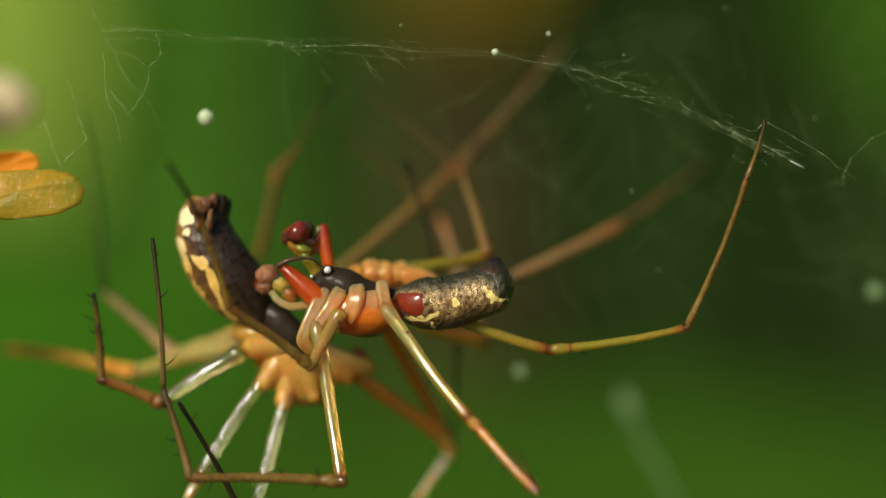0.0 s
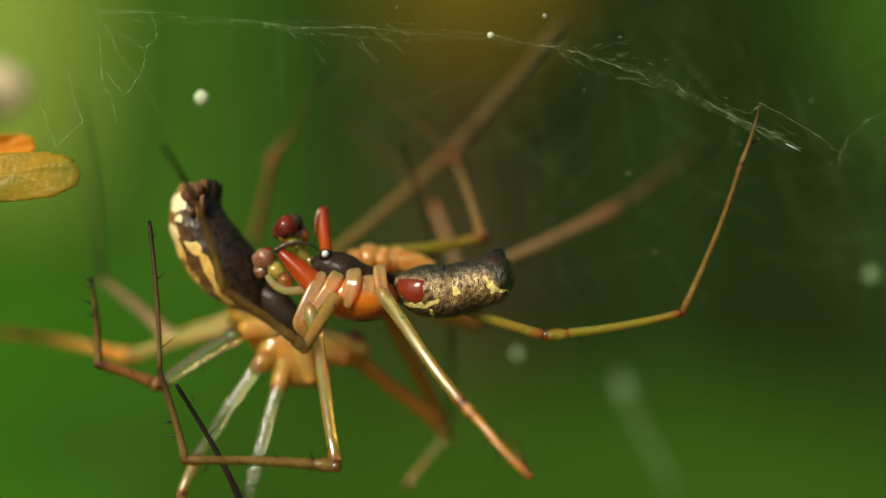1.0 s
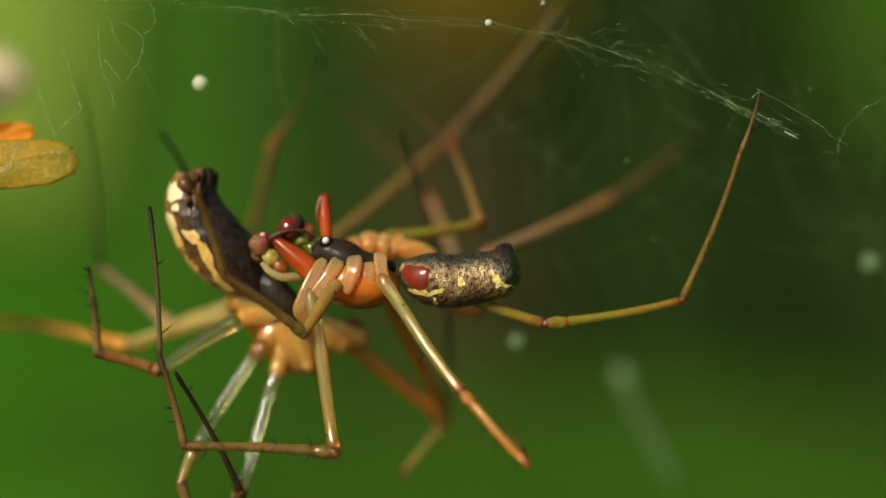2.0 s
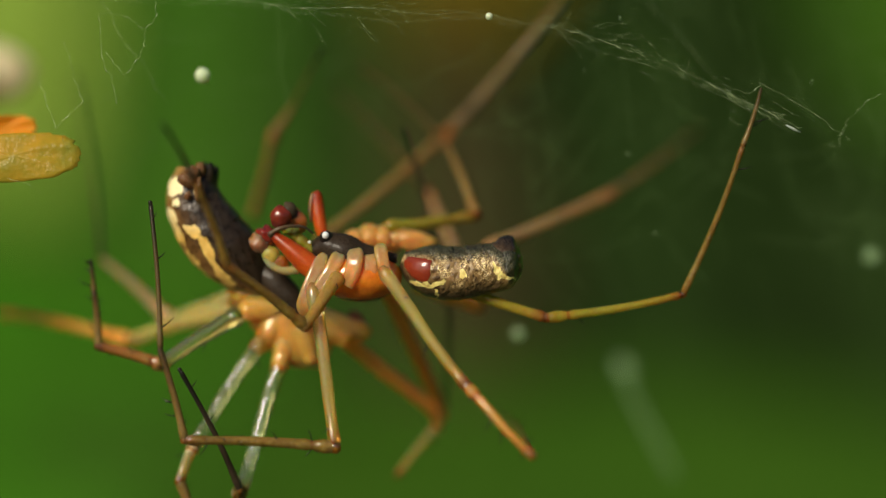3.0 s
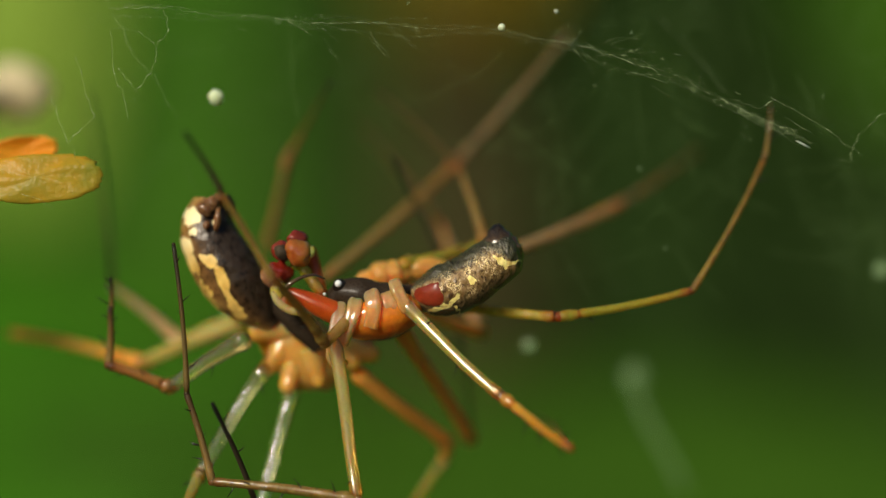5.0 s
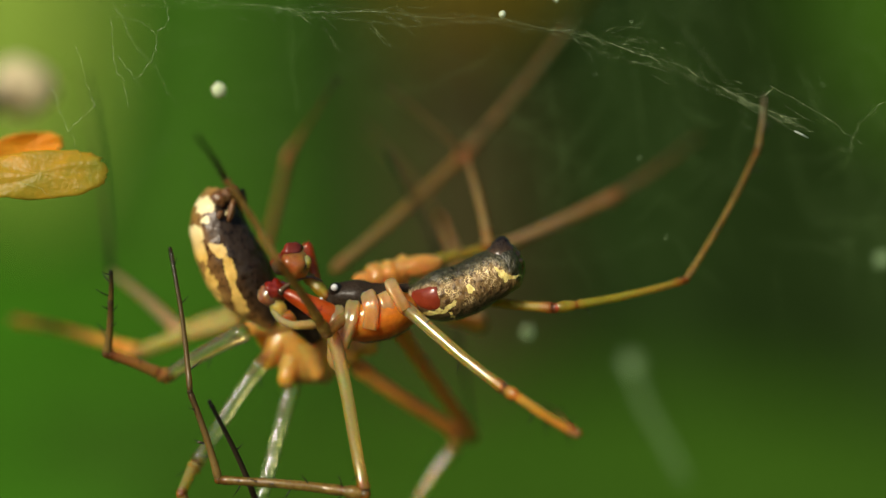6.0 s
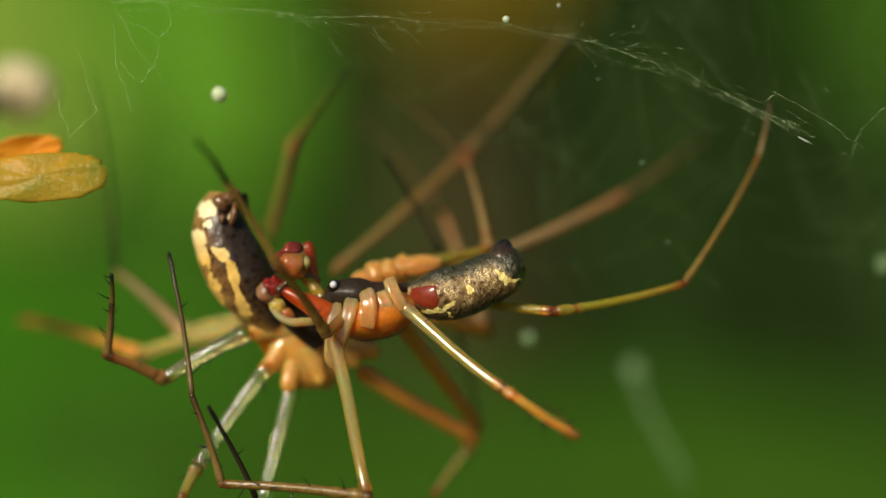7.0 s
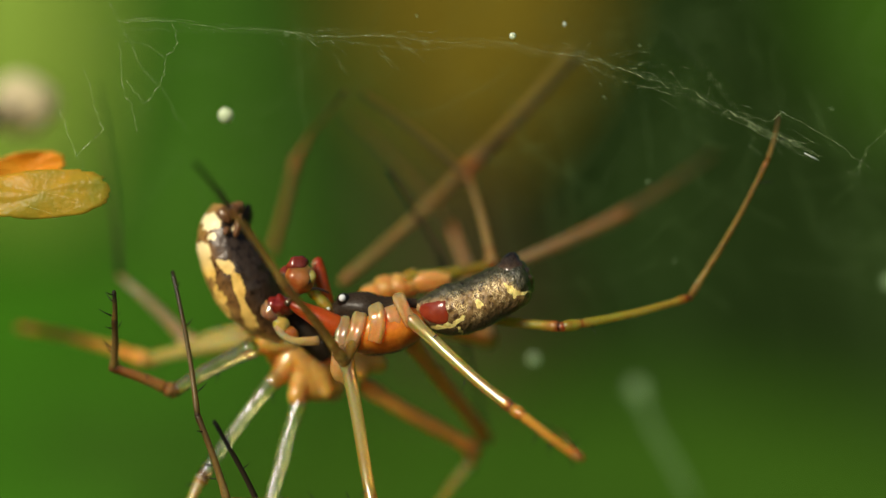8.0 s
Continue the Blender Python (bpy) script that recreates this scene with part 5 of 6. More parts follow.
    bend(m8, (0, (-1.79, 2.20, -1.96), (0.14, 6.00, -5.95), (0.26, 6.50, -6.18), (0.41, 5.50, -2.93), (-0.27, 4.99, -0.32), (-1.08, 3.89, 2.63)),
         (0.5, (-1.75, 2.21, -1.95), (0.14, 6.00, -5.97), (0.26, 6.50, -6.20), (0.39, 5.51, -2.95), (-0.24, 5.00, -0.32), (-1.05, 3.90, 2.63)),
         (1, (-1.70, 2.21, -1.95), (0.14, 6.00, -5.99), (0.26, 6.50, -6.22), (0.37, 5.56, -2.95), (-0.28, 5.05, -0.33), (-1.07, 3.89, 2.60)),
         (1.5, (-1.61, 2.21, -1.92), (0.20, 6.00, -5.98), (0.32, 6.50, -6.20), (0.35, 5.46, -2.96), (-0.27, 4.92, -0.34), (-1.06, 3.70, 2.57)),
         (3, (-1.68, 2.25, -1.84), (-0.00, 6.00, -5.99), (0.13, 6.51, -6.20), (0.31, 5.34, -3.01), (-0.25, 4.75, -0.39), (-1.04, 3.43, 2.48)),
         (3.5, (-1.73, 2.29, -2.09), (-0.09, 6.00, -6.29), (0.04, 6.51, -6.50), (0.31, 6.51, -3.11), (-0.32, 6.48, -0.40), (-1.29, 5.60, 2.57)),
         (4, (-1.67, 2.14, -2.31), (0.18, 6.00, -6.28), (0.30, 6.51, -6.50), (0.30, 6.13, -3.12), (-0.31, 5.95, -0.44), (-1.42, 4.97, 2.45)),
         (4.5, (-1.57, 2.04, -2.53), (0.52, 6.00, -6.28), (0.63, 6.51, -6.50), (0.27, 5.61, -3.24), (-0.36, 5.14, -0.61), (-1.60, 4.06, 2.20)),
         (6, (-1.64, 2.00, -3.09), (0.63, 6.00, -6.69), (0.74, 6.52, -6.88), (0.16, 6.27, -3.54), (-0.48, 6.26, -0.86), (-1.90, 5.37, 1.92)),
         (6.5, (-1.66, 1.98, -2.90), (0.68, 6.00, -6.44), (0.80, 6.51, -6.62), (0.17, 5.52, -3.43), (-0.50, 5.00, -0.81), (-1.94, 3.91, 1.89)),
         (7, (-1.66, 1.97, -2.76), (0.73, 6.00, -6.24), (0.85, 6.52, -6.42), (0.17, 5.28, -3.33), (-0.45, 4.47, -0.77), (-1.95, 3.29, 1.86)),
         (7.5, (-1.68, 1.91, -2.73), (0.72, 6.00, -6.13), (0.83, 6.52, -6.32), (0.18, 5.24, -3.24), (-0.52, 4.36, -0.73), (-2.04, 3.17, 1.89)),
         (8, (-1.59, 1.86, -2.71), (0.82, 6.00, -6.05), (0.92, 6.52, -6.25), (0.19, 5.30, -3.16), (-0.53, 4.71, -0.57), (-2.08, 3.58, 2.05)))
    bend(f1, (0, (-5.72, 1.35, -2.94), (-8.13, 1.55, -4.45), (-9.80, 1.05, -3.73), (-9.86, 0.85, -2.16), (-9.96, 0.75, -1.31)),
         (0.5, (-5.70, 1.25, -2.85), (-8.12, 1.55, -4.38), (-9.79, 1.03, -3.67), (-9.87, 1.06, -2.08), (-9.96, 0.96, -1.23)),
         (1, (-5.69, 1.12, -2.93), (-8.13, 1.55, -4.49), (-9.80, 1.02, -3.78), (-9.86, 1.05, -2.19), (-9.97, 1.04, -1.34)),
         (1.5, (-5.65, 0.84, -2.92), (-8.13, 1.55, -4.50), (-9.80, 1.00, -3.81), (-9.85, 1.02, -2.22), (-9.96, 1.02, -1.36)),
         (3, (-5.66, 0.78, -2.92), (-8.15, 1.55, -4.50), (-9.90, 1.33, -3.83), (-9.93, 1.35, -2.25), (-10.03, 1.34, -1.39)),
         (3.5, (-5.69, 0.78, -2.97), (-8.16, 1.55, -4.58), (-9.89, 1.34, -3.85), (-9.87, 1.37, -2.27), (-9.95, 1.36, -1.41)),
         (4, (-5.63, 1.23, -2.97), (-8.02, 1.55, -4.57), (-9.75, 1.35, -3.84), (-9.69, 1.38, -2.25), (-9.76, 1.38, -1.39)),
         (4.5, (-5.71, 0.79, -3.05), (-8.16, 1.55, -4.69), (-9.86, 1.36, -3.88), (-9.75, 1.41, -2.30), (-9.80, 1.42, -1.44)),
         (6, (-5.79, 0.79, -3.27), (-8.35, 1.55, -4.73), (-9.90, 0.85, -3.91), (-9.66, 0.47, -2.40), (-9.62, 0.15, -1.59)),
         (6.5, (-5.86, 1.02, -3.18), (-8.41, 1.55, -4.60), (-9.94, 0.78, -3.81), (-9.71, 0.34, -2.30), (-9.67, 0.02, -1.50)),
         (7, (-5.85, 1.23, -3.20), (-8.37, 1.55, -4.58), (-9.89, 0.72, -3.83), (-9.66, 0.23, -2.33), (-9.63, -0.10, -1.54)),
         (7.5, (-5.84, 1.13, -3.18), (-8.38, 1.55, -4.57), (-9.94, 0.81, -3.80), (-9.72, 0.16, -2.36), (-9.70, -0.16, -1.56)),
         (8, (-5.78, 0.98, -3.04), (-8.35, 1.55, -4.43), (-9.94, 0.91, -3.64), (-9.75, 0.15, -2.27), (-9.72, -0.18, -1.47)))
    bend(f2, (0, (-5.97, 3.00, -2.81), (-9.29, 5.00, -3.74), (-13.73, 8.00, -3.14)),
         (0.5, (-5.99, 2.98, -2.70), (-9.28, 5.00, -3.67), (-13.75, 7.96, -3.06)),
         (1, (-6.02, 2.96, -2.76), (-9.29, 5.00, -3.77), (-13.79, 7.92, -3.15)),
         (1.5, (-6.05, 2.94, -2.74), (-9.30, 5.00, -3.79), (-13.82, 7.88, -3.16)),
         (3, (-5.95, 3.13, -2.80), (-9.31, 5.00, -3.83), (-13.76, 7.97, -3.09)),
         (3.5, (-5.95, 3.16, -2.70), (-9.29, 5.00, -3.86), (-13.76, 7.93, -3.09)),
         (4, (-5.90, 3.20, -2.66), (-9.22, 5.00, -3.94), (-13.70, 7.90, -3.17)),
         (4.5, (-5.93, 3.26, -2.65), (-9.22, 5.00, -4.07), (-13.72, 7.87, -3.28)),
         (6, (-6.05, 3.15, -2.98), (-9.41, 5.00, -4.08), (-13.70, 8.15, -3.20)),
         (6.5, (-6.08, 3.13, -2.98), (-9.45, 5.00, -3.98), (-13.67, 8.25, -3.08)),
         (7, (-6.01, 3.11, -3.09), (-9.40, 5.00, -3.99), (-13.54, 8.33, -3.06)),
         (7.5, (-6.04, 3.04, -3.07), (-9.41, 5.00, -3.87), (-13.67, 8.18, -2.96)),
         (8, (-6.01, 2.98, -2.91), (-9.37, 5.00, -3.63), (-13.76, 8.02, -2.74)))
    bend(f3, (0, (-6.05, 3.00, -2.48), (-8.11, 5.20, -3.27), (-10.43, 6.50, -1.38), (-11.86, 11.00, 4.62)),
         (0.5, (-6.01, 2.99, -2.39), (-8.07, 5.20, -3.18), (-10.41, 6.51, -1.33), (-11.85, 10.95, 4.71)),
         (1, (-6.00, 2.98, -2.49), (-8.04, 5.20, -3.28), (-10.40, 6.51, -1.46), (-11.86, 10.90, 4.62)),
         (1.5, (-5.97, 2.97, -2.49), (-8.00, 5.20, -3.28), (-10.39, 6.52, -1.50), (-11.86, 10.85, 4.62)),
         (3, (-6.02, 3.01, -2.46), (-8.09, 5.20, -3.28), (-10.40, 6.52, -1.40), (-11.92, 10.92, 4.65)),
         (3.5, (-6.02, 3.04, -2.40), (-8.08, 5.20, -3.29), (-10.41, 6.58, -1.47), (-11.88, 10.79, 4.73)),
         (4, (-5.97, 3.07, -2.38), (-8.03, 5.20, -3.36), (-10.36, 6.65, -1.61), (-11.79, 10.69, 4.71)),
         (4.5, (-6.00, 3.11, -2.40), (-8.05, 5.20, -3.48), (-10.39, 6.72, -1.79), (-11.77, 10.59, 4.64)),
         (6, (-6.08, 2.99, -2.70), (-8.13, 5.20, -3.49), (-10.46, 6.59, -1.67), (-11.86, 10.41, 4.78)),
         (6.5, (-6.09, 2.96, -2.69), (-8.14, 5.20, -3.39), (-10.46, 6.54, -1.53), (-11.87, 10.37, 4.93)),
         (7, (-6.00, 2.94, -2.79), (-8.06, 5.20, -3.40), (-10.36, 6.49, -1.49), (-11.78, 10.33, 4.96)),
         (7.5, (-6.07, 2.90, -2.75), (-8.08, 5.20, -3.36), (-10.40, 6.35, -1.37), (-11.82, 10.46, 4.90)),
         (8, (-6.09, 2.87, -2.58), (-8.06, 5.20, -3.20), (-10.38, 6.18, -1.12), (-11.80, 10.56, 4.97)))
    bend(f4, (0, (-4.98, 2.00, -3.51), (-7.02, 1.40, -6.57), (-7.49, 1.20, -7.52), (-6.53, 1.00, -9.85)),
         (0.5, (-4.93, 1.68, -3.40), (-7.00, 1.40, -6.49), (-7.43, 1.09, -7.44), (-6.47, 0.87, -9.76)),
         (1, (-4.93, 1.67, -3.50), (-6.99, 1.40, -6.59), (-7.39, 1.04, -7.53), (-6.42, 0.83, -9.85)),
         (1.5, (-4.92, 1.66, -3.51), (-6.98, 1.40, -6.60), (-7.34, 1.01, -7.54), (-6.37, 0.80, -9.86)),
         (3, (-5.05, 1.65, -3.63), (-7.07, 1.40, -6.74), (-7.42, 0.99, -7.68), (-6.44, 0.79, -9.99)),
         (3.5, (-5.10, 1.64, -3.67), (-7.09, 1.40, -6.81), (-7.42, 0.85, -7.68), (-6.45, 0.65, -10.00)),
         (4, (-5.11, 1.66, -3.76), (-7.07, 1.40, -6.92), (-7.38, 0.75, -7.73), (-6.48, 1.00, -10.07)),
         (4.5, (-5.20, 1.67, -3.88), (-7.12, 1.40, -7.06), (-7.42, 0.67, -7.80), (-6.58, 1.18, -10.12)),
         (6, (-5.31, 1.66, -4.08), (-7.36, 1.40, -7.18), (-7.68, 0.68, -7.93), (-6.76, 0.68, -10.28)),
         (6.5, (-5.33, 1.67, -4.03), (-7.42, 1.40, -7.10), (-7.75, 0.68, -7.85), (-6.81, 0.46, -10.18)),
         (7, (-5.26, 1.67, -4.10), (-7.39, 1.40, -7.14), (-7.72, 0.69, -7.88), (-6.79, 0.46, -10.21)),
         (7.5, (-5.24, 1.68, -4.04), (-7.41, 1.40, -7.05), (-7.79, 0.82, -7.89), (-6.88, 0.59, -10.23)),
         (8, (-5.17, 1.69, -3.86), (-7.39, 1.40, -6.84), (-7.81, 1.08, -7.78), (-6.94, 0.83, -10.13)))
    bend(f5, (0, (-4.43, 2.00, -4.08), (-5.55, 1.00, -7.99), (-5.70, 0.70, -7.68), (-7.34, -0.90, -4.31)),
         (0.5, (-4.44, 2.01, -3.98), (-5.58, 1.00, -7.88), (-5.64, 0.62, -7.63), (-7.31, -0.89, -4.23)),
         (1, (-4.48, 2.03, -4.05), (-5.62, 1.00, -7.94), (-5.61, 0.58, -7.75), (-7.30, -0.85, -4.33)),
         (1.5, (-4.50, 2.04, -4.03), (-5.66, 1.00, -7.91), (-5.56, 0.57, -7.79), (-7.29, -0.75, -4.35)),
         (3, (-4.53, 2.00, -4.17), (-5.71, 1.00, -8.05), (-5.66, 0.56, -7.93), (-7.23, -0.82, -4.44)),
         (3.5, (-4.54, 1.88, -4.29), (-5.69, 1.00, -8.21), (-5.47, 0.62, -8.10), (-6.94, -0.88, -4.61)),
         (4, (-4.49, 1.98, -4.38), (-5.60, 1.00, -8.29), (-5.41, 0.64, -8.09), (-6.70, -1.20, -4.69)),
         (4.5, (-4.52, 2.07, -4.50), (-5.59, 1.00, -8.40), (-5.44, 0.67, -8.12), (-6.55, -1.41, -4.81)),
         (6, (-4.53, 2.19, -4.75), (-5.59, 1.00, -8.62), (-5.40, 0.60, -8.53), (-6.68, -1.36, -5.19)),
         (6.5, (-4.61, 2.17, -4.64), (-5.66, 1.00, -8.52), (-5.43, 0.61, -8.45), (-6.77, -1.35, -5.15)),
         (7, (-4.59, 2.15, -4.64), (-5.64, 1.00, -8.53), (-5.37, 0.63, -8.49), (-6.76, -1.34, -5.21)),
         (7.5, (-4.59, 2.08, -4.60), (-5.68, 1.00, -8.50), (-5.40, 0.64, -8.47), (-6.80, -1.35, -5.20)),
         (8, (-4.54, 2.00, -4.43), (-5.67, 1.00, -8.34), (-5.39, 0.64, -8.33), (-6.78, -1.36, -5.07)))
    bend(f6, (0, (-2.88, 2.60, -3.37), (-0.07, 4.80, -5.60), (0.27, 5.00, -6.13), (-0.84, 4.85, -7.64)),
         (0.5, (-2.85, 2.68, -3.28), (-0.03, 4.80, -5.59), (0.25, 5.11, -6.09), (-0.98, 4.79, -7.62)),
         (1, (-2.83, 2.77, -3.37), (-0.02, 4.80, -5.75), (0.21, 5.19, -6.23), (-1.12, 4.64, -7.77)),
         (1.5, (-2.81, 2.86, -3.37), (0.01, 4.80, -5.82), (0.18, 5.24, -6.28), (-1.26, 4.36, -7.81)),
         (3, (-2.89, 2.96, -3.60), (-0.00, 4.80, -6.04), (-0.09, 5.26, -6.50), (-1.47, 4.34, -8.09)),
         (3.5, (-2.91, 2.99, -3.68), (-0.00, 4.80, -6.12), (-0.18, 5.24, -6.58), (-1.53, 4.31, -8.18)),
         (4, (-2.82, 2.72, -3.84), (-0.05, 4.80, -6.22), (-0.18, 5.21, -6.72), (-1.25, 5.20, -8.16)),
         (4.5, (-2.82, 2.50, -4.03), (-0.17, 4.80, -6.36), (-0.26, 5.16, -6.90), (-1.03, 5.59, -8.13)),
         (6, (-2.87, 2.94, -4.31), (0.20, 4.80, -6.51), (0.12, 5.28, -6.95), (-1.00, 5.08, -8.48)),
         (6.5, (-2.87, 3.14, -4.29), (0.34, 4.80, -6.45), (0.26, 5.31, -6.86), (-0.99, 4.74, -8.47)),
         (7, (-2.78, 3.40, -4.39), (0.58, 4.80, -6.50), (0.50, 5.33, -6.88), (-0.84, 3.99, -8.51)),
         (7.5, (-2.84, 3.30, -4.39), (0.50, 4.80, -6.46), (0.43, 5.33, -6.85), (-0.72, 5.13, -8.36)),
         (8, (-2.86, 3.22, -4.25), (0.46, 4.80, -6.30), (0.41, 5.33, -6.68), (-0.52, 5.60, -7.99)))
    bend(f7, (0, (1.28, 4.00, -1.16), (5.40, 7.00, 0.68), (8.21, 10.00, 2.60), (9.62, 12.00, 3.75)),
         (0.5, (1.29, 3.95, -1.05), (5.38, 7.00, 0.77), (8.19, 10.00, 2.70), (9.61, 11.99, 3.86)),
         (1, (1.28, 3.91, -1.12), (5.35, 7.00, 0.68), (8.15, 10.00, 2.62), (9.58, 11.97, 3.79)),
         (1.5, (1.29, 3.86, -1.09), (5.34, 7.00, 0.67), (8.13, 9.99, 2.62), (9.56, 11.96, 3.80)),
         (3, (1.30, 3.74, -1.05), (5.30, 7.00, 0.61), (8.08, 9.99, 2.59), (9.54, 11.92, 3.79)),
         (3.5, (1.33, 3.64, -0.93), (5.25, 7.00, 0.70), (7.96, 10.11, 2.58), (9.43, 12.00, 3.85)),
         (4, (1.41, 3.53, -0.85), (5.27, 7.00, 0.71), (7.91, 10.24, 2.49), (9.38, 12.08, 3.81)),
         (4.5, (1.41, 3.44, -0.82), (5.20, 7.00, 0.69), (7.78, 10.35, 2.34), (9.26, 12.15, 3.71)),
         (6, (1.18, 3.73, -1.02), (5.15, 7.00, 0.69), (7.79, 10.22, 2.47), (9.23, 12.18, 3.66)),
         (6.5, (1.12, 3.84, -0.98), (5.15, 7.00, 0.79), (7.82, 10.18, 2.61), (9.24, 12.19, 3.73)),
         (7, (1.16, 3.95, -1.05), (5.25, 7.00, 0.78), (7.95, 10.14, 2.63), (9.36, 12.19, 3.69)),
         (7.5, (1.21, 3.75, -1.01), (5.18, 7.00, 0.74), (7.96, 10.09, 2.56), (9.33, 12.17, 3.62)),
         (8, (1.31, 3.57, -0.84), (5.16, 7.00, 0.83), (8.02, 10.03, 2.62), (9.36, 12.14, 3.67)))
    bend(f8, (0, (-0.74, 4.00, -2.26), (1.13, 5.50, -2.78), (-0.07, 7.06, 0.93), (-3.33, 11.76, 3.81)),
         (0.5, (-0.73, 4.00, -2.15), (1.14, 5.50, -2.69), (-0.13, 7.29, 0.90), (-3.37, 11.92, 3.88)),
         (1, (-0.74, 4.01, -2.21), (1.13, 5.49, -2.77), (-0.18, 7.11, 0.88), (-3.40, 11.70, 3.96)),
         (1.5, (-0.73, 4.01, -2.19), (1.14, 5.50, -2.76), (-0.24, 7.16, 0.85), (-3.43, 11.70, 4.03)),
         (3, (-0.71, 4.04, -2.15), (1.16, 5.50, -2.77), (-0.38, 7.25, 0.72), (-3.51, 11.64, 4.18)),
         (3.5, (-0.74, 3.97, -2.19), (1.08, 5.50, -2.81), (-0.43, 7.29, 0.68), (-3.53, 11.63, 4.22)),
         (4, (-0.71, 3.90, -2.28), (1.04, 5.49, -2.92), (-0.47, 7.23, 0.59), (-3.54, 11.55, 4.19)),
         (4.5, (-0.76, 3.85, -2.41), (0.94, 5.50, -3.06), (-0.42, 7.44, 0.40), (-3.37, 11.94, 3.87)),
         (6, (-0.80, 3.79, -2.72), (0.88, 5.49, -3.26), (-0.31, 7.84, 0.02), (-2.93, 12.76, 3.16)),
         (6.5, (-0.79, 3.78, -2.71), (0.89, 5.50, -3.22), (-0.28, 7.75, 0.13), (-3.11, 12.47, 3.42)),
         (7, (-0.69, 3.76, -2.81), (0.98, 5.50, -3.29), (-0.26, 7.39, 0.25), (-3.28, 11.88, 3.67)),
         (7.5, (-0.72, 3.74, -2.77), (0.93, 5.50, -3.23), (-0.23, 7.35, 0.36), (-3.45, 11.59, 3.91)),
         (8, (-0.70, 3.71, -2.60), (0.92, 5.49, -3.05), (-0.20, 7.52, 0.45), (-3.63, 11.47, 4.14)))
    swing(m_chest, (-3.32, 0.5, -0.59), (-1.75, 0.5, -1.40), (0, (-3.32, 0.5, -0.59), (-1.75, 0.5, -1.40)),
         (0.5, (-3.29, 0.5, -0.62), (-1.75, 0.5, -1.42)),
         (1, (-3.26, 0.5, -0.65), (-1.73, 0.5, -1.47)),
         (1.5, (-3.18, 0.5, -0.65), (-1.69, 0.5, -1.47)),
         (3, (-3.29, 0.5, -0.67), (-1.65, 0.5, -1.45)),
         (3.5, (-3.36, 0.5, -0.94), (-1.65, 0.5, -1.53)),
         (4, (-3.32, 0.5, -1.13), (-1.49, 0.5, -1.66)),
         (4.5, (-3.24, 0.5, -1.33), (-1.44, 0.5, -1.80)),
         (6, (-3.43, 0.5, -2.05), (-1.51, 0.5, -2.31)),
         (6.5, (-3.50, 0.5, -1.90), (-1.56, 0.5, -2.18)),
         (7, (-3.55, 0.5, -1.82), (-1.59, 0.5, -2.15)),
         (7.5, (-3.56, 0.5, -1.73), (-1.62, 0.5, -2.05)),
         (8, (-3.46, 0.5, -1.65), (-1.54, 0.5, -2.04)), over=male)
    swing(m_abd, (-0.96, 0.5, -1.51), (1.35, 0.5, -1.35), (0, (-0.96, 0.5, -1.51), (1.35, 0.5, -1.35)),
         (1, (-0.88, 0.5, -1.63), (1.52, 0.5, -1.59)),
         (1.5, (-0.76, 0.5, -1.63), (1.78, 0.5, -1.79)),
         (3, (-0.76, 0.5, -1.57), (1.81, 0.5, -1.77)),
         (3.5, (-0.69, 0.5, -1.53), (1.67, 0.5, -1.05)),
         (4, (-0.64, 0.5, -1.66), (1.53, 0.5, -0.94)),
         (4.5, (-0.62, 0.5, -1.78), (1.48, 0.5, -0.83)),
         (6, (-0.79, 0.5, -2.35), (1.54, 0.5, -1.71)),
         (7, (-0.88, 0.5, -2.15), (1.48, 0.5, -1.65)),
         (8, (-0.77, 0.5, -2.05), (1.53, 0.5, -1.48)), over=male)
    swing(f_abd, (-7.39, 1.5, 0.91), (-5.60, 1.5, -1.61), (0, (-7.39, 1.5, 0.91), (-5.60, 1.5, -1.61)),
         (0.5, (-7.44, 1.5, 0.81), (-5.63, 1.5, -1.62)),
         (1, (-7.49, 1.5, 0.76), (-5.65, 1.5, -1.63)),
         (1.5, (-7.53, 1.5, 0.72), (-5.64, 1.5, -1.63)),
         (3, (-7.57, 1.5, 0.64), (-5.65, 1.5, -1.64)),
         (3.5, (-7.52, 1.5, 0.45), (-5.67, 1.5, -1.70)),
         (4, (-7.38, 1.5, 0.41), (-5.62, 1.5, -1.76)),
         (4.5, (-7.57, 1.5, 0.32), (-5.66, 1.5, -2.03)),
         (6, (-7.16, 1.5, 0.18), (-5.61, 1.5, -2.41)),
         (6.5, (-7.11, 1.5, 0.16), (-5.61, 1.5, -2.34)),
         (7, (-7.13, 1.5, 0.16), (-5.61, 1.5, -2.31)),
         (8, (-7.19, 1.5, 0.35), (-5.61, 1.5, -2.11)), over=female, rolls=((0, 0), (4.2, 0), (4.7, -5), (5.8, -15), (8, -15)))
